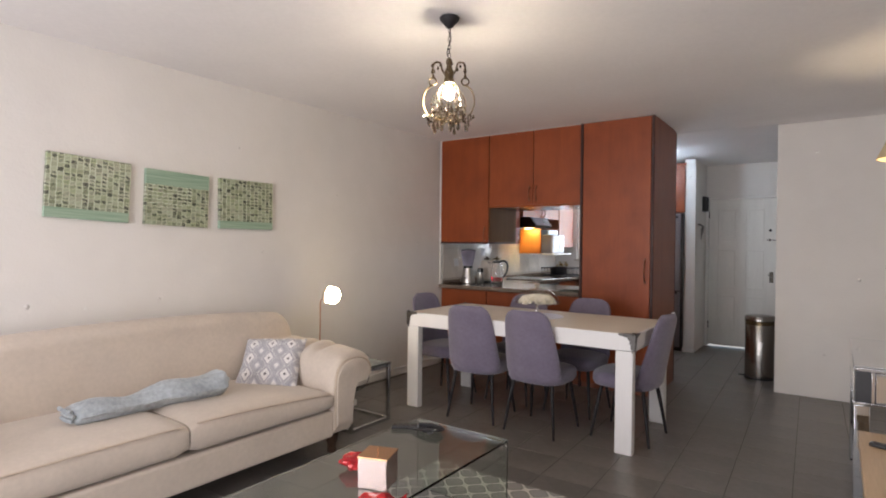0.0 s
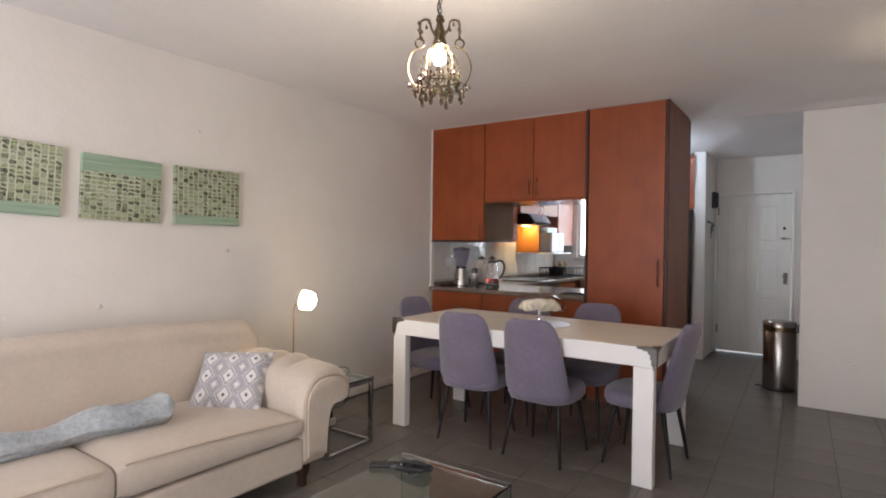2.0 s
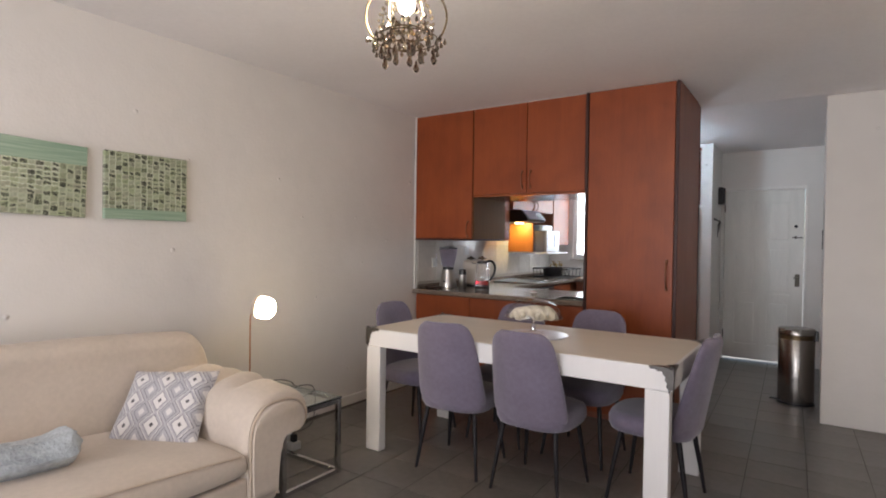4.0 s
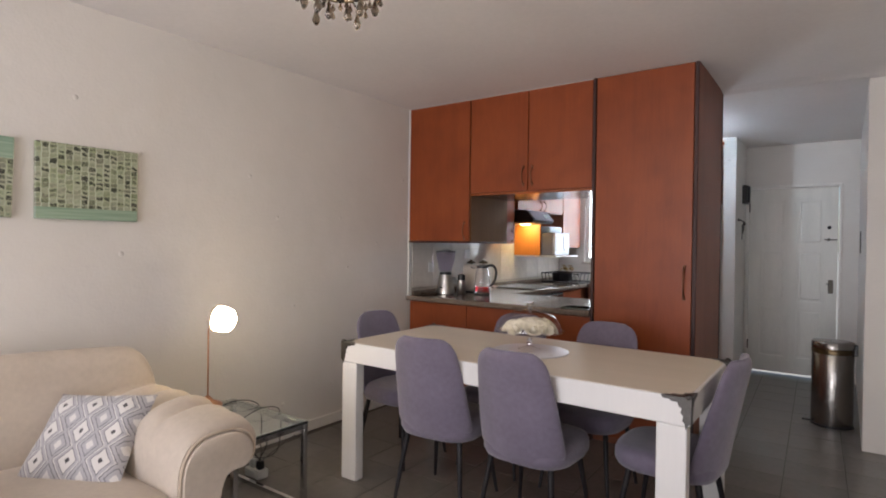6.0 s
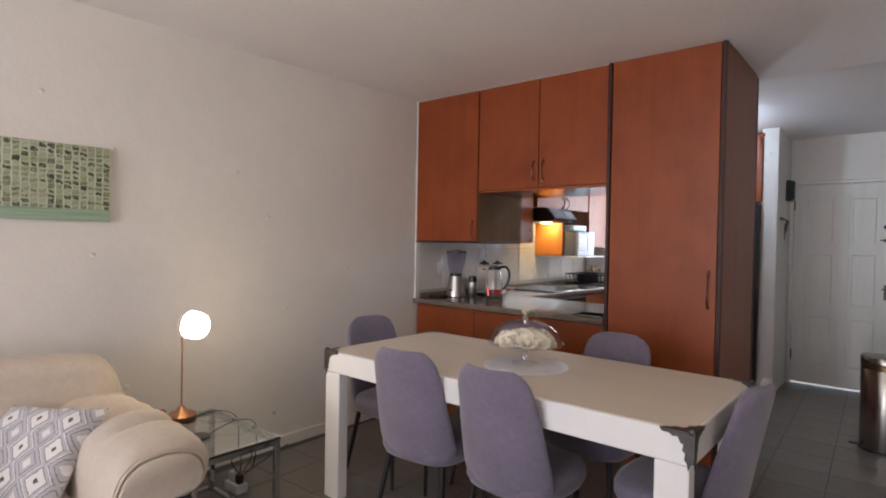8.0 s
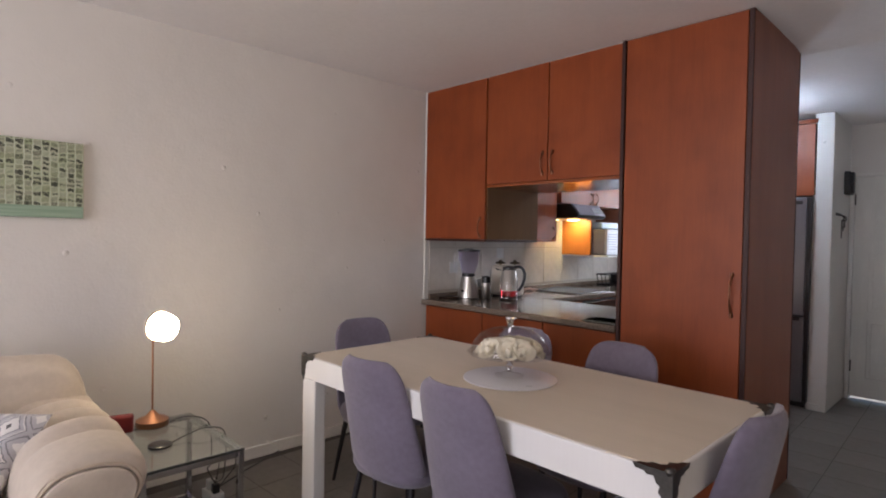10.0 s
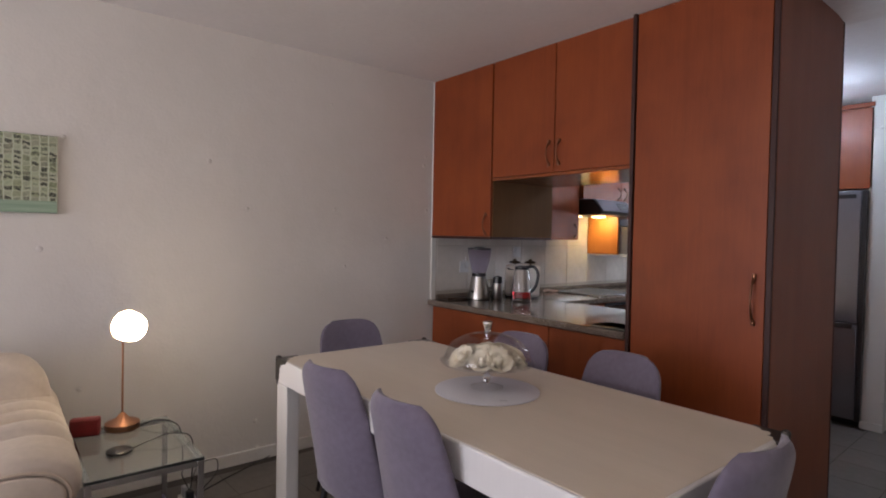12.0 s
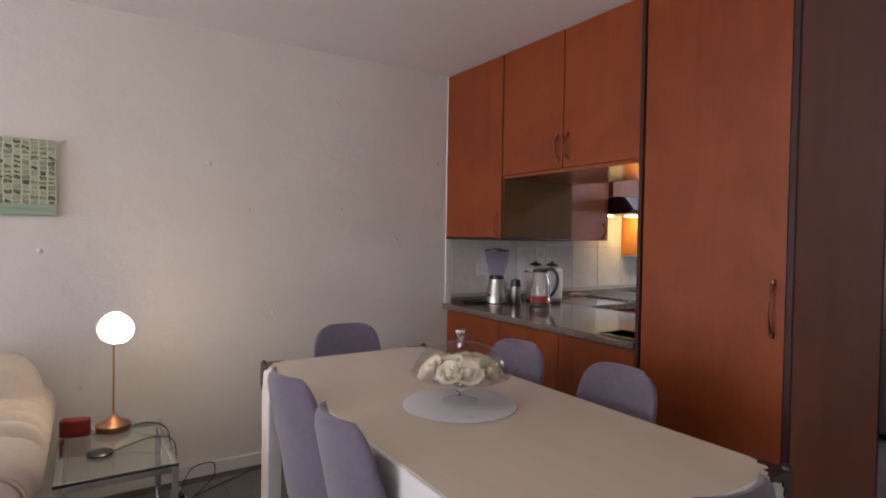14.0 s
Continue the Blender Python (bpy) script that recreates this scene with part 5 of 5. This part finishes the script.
# unseen cap, added only to block the glow towards wall and sofa back
part("light_shield", moved(lathe([(0.004, -0.074), (0.050, -0.069), (0.070, -0.052), (0.0775, -0.026), (0.0755, -0.025), (0.067, -0.049), (0.048, -0.065), (0.004, -0.070)], seg=32), HM), LAMPSHIELD, lp, "pale shell added to keep light off wall and sofa back")
part("cord", tube(smooth_path([(LX + 0.03, LY + 0.07, AZ + 0.008), (LX + 0.06, LY + 0.13, AZ + 0.03), (LX + 0.12, LY + 0.20, AZ + 0.02), (LX + 0.16, AY1 + 0.012, AZ - 0.03), (LX + 0.15, AY1 + 0.02, 0.25), (LX + 0.04, 3.47, 0.17), (-3.27, 3.497, 0.099)]), 0.0032, 6), BLACKPL, lp, "thin black cord")
pd = thing("charging_puck", "round dark charging puck with a cable on the glass", "charger", (-3.02, 3.17, AZ))
part("puck", lathe([(0.046, 0.0), (0.050, 0.003), (0.050, 0.010), (0.044, 0.013), (0.002, 0.0135)], (-3.03, 3.155, AZ), 28), BLACKPL, pd)
part("cable", tube(smooth_path([(-3.03, 3.205, AZ + 0.006), (-3.05, 3.28, AZ + 0.02), (-3.04, 3.36, AZ + 0.035), (-3.02, AY1 + 0.014, AZ + 0.0), (-3.03, AY1 + 0.018, 0.26), (-3.15, 3.47, 0.16), (-3.325, 3.497, 0.104)]), 0.0028, 6), BLACKPL, pd)
rp = thing("red_purse", "small dark red leather purse on the side table", "purse", (-3.20, 3.04, AZ))
part("pouch", moved(boxes((-0.06, 0.06, -0.024, 0.024, 0, 0.085), bevel=0.012, seg=3), pose(-3.325, 3.065, AZ + 0.001, 0, 0, 75)), DARKRED, rp)
pb = thing("power_strip", "white plug adaptor with plugs and cables on the floor", "plug adaptor", (-3.30, 3.50, 0))
part("block", boxes((-3.37, -3.24, 3.465, 3.535, 0.0, 0.05), bevel=0.006), WHITEPL, pb)
part("plug", boxes((-3.345, -3.305, 3.475, 3.515, 0.0505, 0.105), bevel=0.008), WHITEPL, pb)
part("plug", boxes((-3.285, -3.25, 3.48, 3.515, 0.0505, 0.10), bevel=0.006), BLACKPL, pb)
part("cable", tube(smooth_path([(-3.267, 3.497, 0.098), (-3.29, 3.52, 0.16), (-3.40, 3.58, 0.17), (-3.46, 3.68, 0.15), (-3.48, 3.69, 0.07), (-3.46, 3.62, 0.012), (-3.42, 3.58, 0.006), (-3.50, 3.72, 0.005), (-3.64, 4.05, 0.02)]), 0.003, 6), BLACKPL, pb)
# ---------- coffee table, rug and small things ----------
rg = tagged(new("rug", mesh_of("rug", boxes((-1.98, -0.95, 0.9, 2.98, 0.001, 0.012), bevel=0.004), RUG, False)), "grey rug with a pale trellis pattern under the coffee table", "rug")
ct = thing("coffee_table", "bent clear glass coffee table with slab sides", "coffee table", (-1.57, 1.85, 0.013))
QX0, QX1, QY0, QY1, QZ = -1.86, -1.295, 1.15, 2.61, 0.39
part("top", boxes((QX0, QX1, QY0, QY1, QZ - 0.012, QZ), bevel=0.001, seg=1), GREENGLASS, ct, smooth=False)
for y in (QY0, QY1 - 0.012):
    part("side_slab", boxes((QX0, QX1, y, y + 0.012, 0.013, QZ - 0.0125), bevel=0.002), GREENGLASS, ct)
part("edge_rail", boxes((QX0 + 0.01, QX1 - 0.01, QY1 - 0.034, QY1 - 0.014, QZ - 0.032, QZ - 0.013), bevel=0.002), CHROME, ct, "bright rail under the end")
cb = thing("candle_box", "rose-gold mirrored cube candle holder on the glass", "candle holder", (-1.47, 1.83, QZ))
CM = pose(-1.470, 1.845, QZ + 0.001, 0, 0, 20)
part("box", moved(boxes((-0.062, 0.062, -0.062, 0.062, 0, 0.118), bevel=0.003), CM), ROSEGLASS, cb)
part("lid", moved(boxes((-0.064, 0.064, -0.064, 0.064, 0.1185, 0.128), bevel=0.002), CM), GOLD, cb, "rose-gold lid")
part("wick", moved(lathe([(0.004, 0.1282), (0.003, 0.145), (0.001, 0.146)], seg=8), CM), GOLD, cb)


def foil_bag(x, y, s, seed):
    random.seed(seed)
    bg = thing("foil_packet", "crumpled red foil sweet packet on the glass", "packet", (x, y, QZ), "red packets")
    bm = bmesh.new()
    bmesh.ops.create_icosphere(bm, subdivisions=3, radius=1)
    for v in bm.verts:
        k = 1 + 0.35 * noise.noise(v.co * 2.2 + Vector((seed, 0, 0))) + 0.16 * noise.noise(v.co * 6)
        v.co = Vector((v.co.x * 0.070 * k * s, v.co.y * 0.055 * k * s, max(-0.034, v.co.z * 0.034 * k) + 0.035))
    part("wrapper", moved(bm, pose(x, y, QZ, 0, 0, 30)), RED, bg, smooth=False)
    part("twist", moved(plate([(0, -0.008), (0.05, -0.03), (0.058, -0.01), (0.052, 0.008), (0.06, 0.026), (0, 0.008)], 0.003), pose(x + 0.04, y + 0.035, QZ + 0.03, 10, -25, 40)), RED, bg)


foil_bag(-1.645, 1.90, 1.0, 3)
foil_bag(-1.30, 1.66, 1.15, 8)
for k, (x, y, r) in enumerate(((-1.80, 2.44, -52), (-1.71, 2.475, -66))):
    rc = thing("remote_control", "black remote control on the coffee table", "remote control", (x, y, QZ), "remotes on the coffee table")
    M = pose(x, y, QZ + 0.001 + 0.0, 0, 0, r)
    part("case", moved(boxes((-0.022, 0.022, -0.085, 0.085, 0.0, 0.018), bevel=0.006), M), BLACKPL, rc)
    for i in range(3):
        for j in range(6):
            part("button", moved(boxes((-0.016 + i * 0.012, -0.008 + i * 0.012, -0.07 + j * 0.022, -0.06 + j * 0.022, 0.0181, 0.0205)), M), STEEL if (i + j) % 3 == 0 else IRON, rc, smooth=False)
dy = thing("drying_cloth", "crumpled black lace cloth beside the remotes", "cloth", (-1.66, 2.46, QZ))
random.seed(5)
part("lace", merged(*[tube(smooth_path([(-1.69 + random.uniform(-.05, .08), 2.46 + random.uniform(-.05, .05), QZ + random.uniform(0.01, 0.035)) for q in range(5)], 5), 0.007, 6) for w in range(5)]), BLACKPL, dy)

# ---------- pictures ----------
for y0, y1, z0, z1, tall, up, tip, lab in ((1.425, 1.890, 1.484, 1.862, True, False, -2.6, "canvas print of leaf-green cells, hanging askew"),
                                           (1.985, 2.430, 1.464, 1.832, False, True, -1.8, "canvas print with sea-green top band, slightly askew"),
                                           (2.518, 2.982, 1.458, 1.828, True, False, 0.0, "square canvas print of small green leaf cells")):
    pc = thing("canvas_print", lab + " on the wall", "picture", group="three prints above the sofa", local=Matrix.Translation((WX + 0.015, (y0 + y1) / 2, (z0 + z1) / 2)) @ pose(0, 0, 0, tip, 0, 0))
    hy, hz = (y1 - y0) / 2, (z1 - z0) / 2
    part("canvas", boxes((-0.0145, 0.014, -hy, hy, -hz, hz), bevel=0.003), mosaic_print("leaf_print", tall, up), pc)
    part("edge", boxes((-0.0145, 0.0125, hy, hy + 0.003, -hz, hz)), surf("canvas_edge", (0.60, 0.58, 0.46), 0.7), pc)

hook = thing("picture_hook", "small bare picture hook on the wall above the sofa", "hook", (WX, 1.645, 0.95))
part("nail", tube([(WX - 0.002, 1.645, 0.95), (WX + 0.014, 1.645, 0.95 + 0.004)], 0.003, 6), TRIM, hook)
part("plate", boxes((WX, WX + 0.004, 1.645 - 0.008, 1.645 + 0.008, 0.95 - 0.012, 0.95 + 0.014), bevel=0.001), TRIM, hook)

# ---------- chandelier ----------
HX, HY = -1.622, 2.53
cl = thing("chandelier", "small bronze chandelier with smoked crystal drops, lit", "chandelier", (HX, HY, CH))
part("canopy", lathe([(0.048, 0.0), (0.052, -0.004), (0.050, -0.016), (0.030, -0.036), (0.018, -0.052), (0.006, -0.058), (0.002, -0.0585)], (HX, HY, CH - 0.001), 28), BLACK, cl, "dark ceiling cup")
z = CH - 0.060
k = 0
while z > 2.335:
    m = pose(HX, HY, z - 0.010, 0, 0, 90 * (k % 2) + 20)
    part("chain_link", moved(tube([(0.0065 * math.cos(a), 0, 0.013 * math.sin(a)) for a in [2 * math.pi * i / 12 for i in range(12)]], 0.0018, 5, True), m), BLACK, cl)
    z -= 0.021
    k += 1
part("cable", tube(smooth_path([(HX, HY, CH - 0.058), (HX + 0.010, HY, 2.42), (HX - 0.014, HY, 2.36), (HX, HY, 2.315)]), 0.0025, 6), BLACK, cl)
part("crown", lathe([(0.004, 2.325), (0.014, 2.318), (0.018, 2.300), (0.012, 2.285), (0.020, 2.262), (0.028, 2.245), (0.022, 2.225), (0.030, 2.205), (0.034, 2.19), (0.002, 2.189)], (HX, HY, 0), 20), BRASS, cl)
part("bulb", lathe([(0.010, 2.187), (0.012, 2.176), (0.022, 2.162), (0.0265, 2.142), (0.023, 2.122), (0.012, 2.112), (0.002, 2.110)], (HX, HY, 0), 20), BULBGLOW, cl, "glowing bulb")
for i in range(4):
    m = pose(HX, HY, 0, 0, 0, 90 * i + 35)
    upper = smooth_path([(0.020, 0, 2.235), (0.036, 0, 2.265), (0.044, 0, 2.295), (0.062, 0, 2.302), (0.080, 0, 2.292), (0.084, 0, 2.262), (0.082, 0, 2.222)])
    part("scroll_arm", moved(tube(upper, 0.0050, 6), m), BRASS, cl)
    part("ring", moved(tube([(0.084 + 0.019 * math.cos(a), 0, 2.202 + 0.019 * math.sin(a)) for a in [2 * math.pi * q / 16 for q in range(16)]], 0.004, 6, True), m), BRASS, cl)
    hoop = smooth_path([(0.080, 0, 2.186), (0.112, 0, 2.165), (0.130, 0, 2.125), (0.132, 0, 2.085), (0.118, 0, 2.045), (0.098, 0, 2.022)])
    part("hoop", moved(tube(hoop, 0.0036 if i % 2 == 0 else 0.0018, 6), m), BRASS, cl)
    m = m @ pose(0, 0, 0, 0, 0, 45)
    part("stay", moved(tube(smooth_path([(0.030, 0, 2.20), (0.062, 0, 2.16), (0.075, 0, 2.10), (0.06, 0, 2.04)]), 0.0018, 5), m), BRASS, cl)
for r, zz in ((0.105, 2.025), (0.075, 2.045), (0.055, 2.005)):
    part("basket_ring", tube([(HX + r * math.cos(a), HY + r * math.sin(a), zz) for a in [2 * math.pi * q / 28 for q in range(28)]], 0.0024, 6, True), BRASS, cl)


bead_mesh = mesh_of("bead", lathe([(0.0008, -0.0075), (0.0062, 0.0), (0.0008, 0.0075)], seg=6), BEAD, False)
for i in range(12):
    a = 2 * math.pi * i / 12 + 0.2
    for q in range(9):
        v = q / 8
        rad, zz = 0.030 + 0.060 * math.sin(v * math.pi * 0.78), 2.185 - 0.165 * v
        bead = new("bead", bead_mesh)
        bead.parent = cl
        bead.matrix_parent_inverse = cl.matrix_basis.inverted()
        bead.location = (HX + rad * math.cos(a), HY + rad * math.sin(a), zz)
        bead.visible_shadow = False


def drop_mesh(name, w, h):
    return mesh_of(name, lathe([(0.0005, 0.0), (w * 0.35, -h * 0.2), (w, -h * 0.68), (w * 0.6, -h * 0.9), (0.0005, -h)], seg=7), CRYSTAL, False)


small, large = drop_mesh("crystal_small", 0.0070, 0.024), drop_mesh("crystal_large", 0.0115, 0.048)
rows = [(0.046, 2.075, 8, small), (0.046, 2.050, 8, small), (0.086, 2.07, 10, small), (0.086, 2.045, 10, small), (0.118, 2.03, 12, small), (0.105, 2.020, 14, small), (0.105, 1.998, 14, small), (0.075, 2.040, 10, small), (0.075, 2.018, 10, small), (0.055, 2.000, 7, large), (0.092, 1.990, 5, large), (0.096, 2.255, 6, small),
        (0.096, 2.285, 6, small), (0.060, 2.290, 6, small), (0.062, 2.115, 8, small), (0.062, 2.088, 8, small), (0.028, 2.02, 5, small), (0.128, 2.035, 6, small)]
for r, zz, c, me in rows:
    for i in range(c):
        a = 2 * math.pi * i / c + r * 20 + (radians(10) if c == 6 else 0)
        ob = new("crystal_drop", me)
        ob.parent, ob.matrix_parent_inverse = cl, cl.matrix_basis.inverted()
        ob.location = (HX + r * math.cos(a), HY + r * math.sin(a), zz)
        ob.rotation_euler = (0, 0, a)
        ob.visible_shadow = False

# ---------- side of the room by the camera's start ----------
GX0, GX1, GY0, GY1, GZ = 0.10, 0.52, 3.61, 4.66, 0.78
co = thing("console_table", "mirror-clad console table with square legs along the side wall", "console table", (0.3, 4.13, 0))
part("apron", boxes((GX0 + 0.006, GX1 - 0.006, GY0 + 0.006, GY1 - 0.006, 0.600, GZ - 0.012)), BLACKPL, co)
part("top_panel", boxes((GX0, GX1, GY0, GY1, GZ - 0.011, GZ), bevel=0.002), MIRROR, co, "mirror top")
part("side_mirror", boxes((GX0, GX0 + 0.005, GY0 + 0.018, GY1 - 0.018, 0.602, GZ - 0.03), bevel=0.0015), MIRROR, co, "bevelled mirror panel")
for x in (GX0 + 0.002, GX1 - 0.067):
    for y in (GY0 + 0.002, GY1 - 0.067):
        leg = part("leg", boxes((x, x + 0.065, y, y + 0.065, 0.012, 0.586), bevel=0.004), MIRROR, co, "mirrored square leg")
        part("foot_cap", boxes((x + 0.004, x + 0.061, y + 0.004, y + 0.061, 0.0, 0.0115), bevel=0.002), BLACKPL, leg)
part("edge_bar", boxes((GX0 - 0.003, GX0 + 0.012, GY0, GY1, 0.5865, 0.5995), bevel=0.002), CHROME, co)
part("edge_bar", boxes((GX0 + 0.013, GX1, GY0 - 0.003, GY0 + 0.012, 0.5865, 0.5995), bevel=0.002), CHROME, co)
part("edge_bar", boxes((GX0 - 0.003, GX0 + 0.012, GY0, GY1, GZ - 0.026, GZ - 0.0115), bevel=0.002), CHROME, co)
part("edge_bar", boxes((GX0 + 0.013, GX1, GY0 - 0.003, GY0 + 0.0055, GZ - 0.026, GZ - 0.0115), bevel=0.002), CHROME, co)
part("edge_bar", boxes((GX0 + 0.070, GX0 + 0.083, GY0 - 0.004, GY0 + 0.0055, 0.600, GZ - 0.027), bevel=0.002), CHROME, co)
dr = part("drawer", boxes((GX0 + 0.088, GX1 - 0.01, GY0 + 0.001, GY0 + 0.0058, 0.604, GZ - 0.03), bevel=0.001), MIRROR, co, "mirror drawer front")
part("knob", lathe([(0.004, -0.02), (0.012, -0.014), (0.012, -0.006), (0.005, 0.0)], (GX0 + 0.22, GY0 - 0.012, 0.69), 14), CHROME, dr)
dl = thing("console_lamp", "tall dark scrolled lamp with a cream shade on the console", "lamp", (0.36, 4.45, GZ))
part("foot", lathe([(0.07, 0.0), (0.075, 0.006), (0.03, 0.02), (0.012, 0.04), (0.002, 0.041)], (0.37, 4.45, GZ), 28), BLACK, dl)
part("stem", tube(smooth_path([(0.37, 4.45, GZ + 0.03), (0.35, 4.45, 0.95), (0.32, 4.45, 1.03), (0.305, 4.45, 1.15), (0.33, 4.45, 1.22), (0.36, 4.45, 1.30), (0.37, 4.45, 1.50), (0.37, 4.45, 1.96)]), 0.011, 8), BLACK, dl)
part("scroll", tube(smooth_path([(0.32, 4.45, 1.20), (0.275, 4.45, 1.235), (0.28, 4.45, 1.28), (0.315, 4.45, 1.285)]), 0.008, 8), BLACK, dl)
part("shade", lathe([(0.165, 1.90), (0.095, 2.06), (0.092, 2.06), (0.162, 1.90)], (0.37, 4.45, 0), 36, caps=False), SHADE, dl, "cream fabric shade")
tv = thing("low_bench", "pale oak low bench along the side wall", "bench", (0.36, 2.7, 0))
part("top", boxes((0.117, 0.58, 2.30, 3.46, 0.465, 0.50), bevel=0.004), LIGHTWOOD, tv)
part("side", boxes((0.15, 0.57, 2.31, 2.335, 0.0, 0.464), bevel=0.002), LIGHTWOOD, tv)
part("side", boxes((0.15, 0.57, 3.425, 3.45, 0.0, 0.464), bevel=0.002), LIGHTWOOD, tv)
part("back", boxes((0.55, 0.568, 2.336, 3.424, 0.0, 0.464)), LIGHTWOOD, tv)
part("shelf", boxes((0.15, 0.549, 2.336, 3.424, 0.10, 0.12), bevel=0.002), LIGHTWOOD, tv)
rc = thing("remote_control", "dark remote control on the oak bench", "remote control", (0.2, 3.2, 0.5))
part("case", moved(boxes((-0.02, 0.02, -0.07, 0.07, 0, 0.018), bevel=0.006), pose(0.22, 3.22, 0.501, 0, 0, 75)), BLACKPL, rc)

# ---------- tiled surfaces, piece by piece ----------
floor = setting("floor", boxes((WX - 0.15, RX + 0.15, SY - 0.15, NY + 0.06, -0.12, -0.003)), GROUT, "grey floor laid with large dull tiles")
PT, TA = 0.3125, 1.95
tile_mesh = mesh_of("tile", boxes((-PT / 2 + 0.002, PT / 2 - 0.002, -PT / 2 + 0.002, PT / 2 - 0.002, -0.0028, 0.0), bevel=0.0012, seg=1), TILE)
far = []
ca, sa = math.cos(radians(TA)), math.sin(radians(TA))
count = 0
for i in range(-13, 5):
    for j in range(13, -22, -1):
        lx, ly = (i + 0.5) * PT, (j + 0.5) * PT
        x, y = -0.183 + lx * ca - ly * sa, 4.48 + lx * sa + ly * ca
        if not (WX - 0.05 < x < RX + 0.1 and SY < y < NY - 0.10):
            continue
        if y < 7.9 and x > -2.6 and count < 300:
            t = new("tile", tile_mesh)
            t.parent = floor
            t.matrix_basis = pose(x, y, 0, random.uniform(-0.05, 0.05), random.uniform(-0.05, 0.05), TA)
            count += 1
        else:
            far.append((x, y))
bm = bmesh.new()
for x, y in far:
    m = pose(x, y, 0, 0, 0, TA)
    h = PT / 2 - 0.002
    vs = [bm.verts.new(m @ Vector(c)) for c in ((-h, -h, 0), (h, -h, 0), (h, h, 0), (-h, h, 0), (-h, -h, -0.0028), (h, -h, -0.0028), (h, h, -0.0028), (-h, h, -0.0028))]
    bm.faces.new(vs[:4])
    for a in range(4):
        b = (a + 1) % 4
        bm.faces.new((vs[a], vs[a + 4], vs[b + 4], vs[b]))
rest = part("floor_tiles", bm, TILE, floor, smooth=False)
rest["kind"] = "stuff"

backing = part("tile_backing", boxes((WX, WX + 0.010, 5.34, NY, 0.886, 1.72)), SPLASHGROUT, wall_west, smooth=False)
wt = mesh_of("wall_tile", boxes((0, 0.006, -0.1535, 0.1535, -0.171, 0.171), bevel=0.0015, seg=1), SPLASH)
for j in range(11):
    for k in range(2):
        y = 5.50 + 0.31 * j
        if y > NY - 0.1:
            continue
        t = new("wall_tile", wt)
        t.parent = wall_west
        t.matrix_basis = pose(WX + 0.0102, y, 1.138 + 0.345 * k, random.uniform(-0.1, 0.1), 0, random.uniform(-0.15, 0.15))
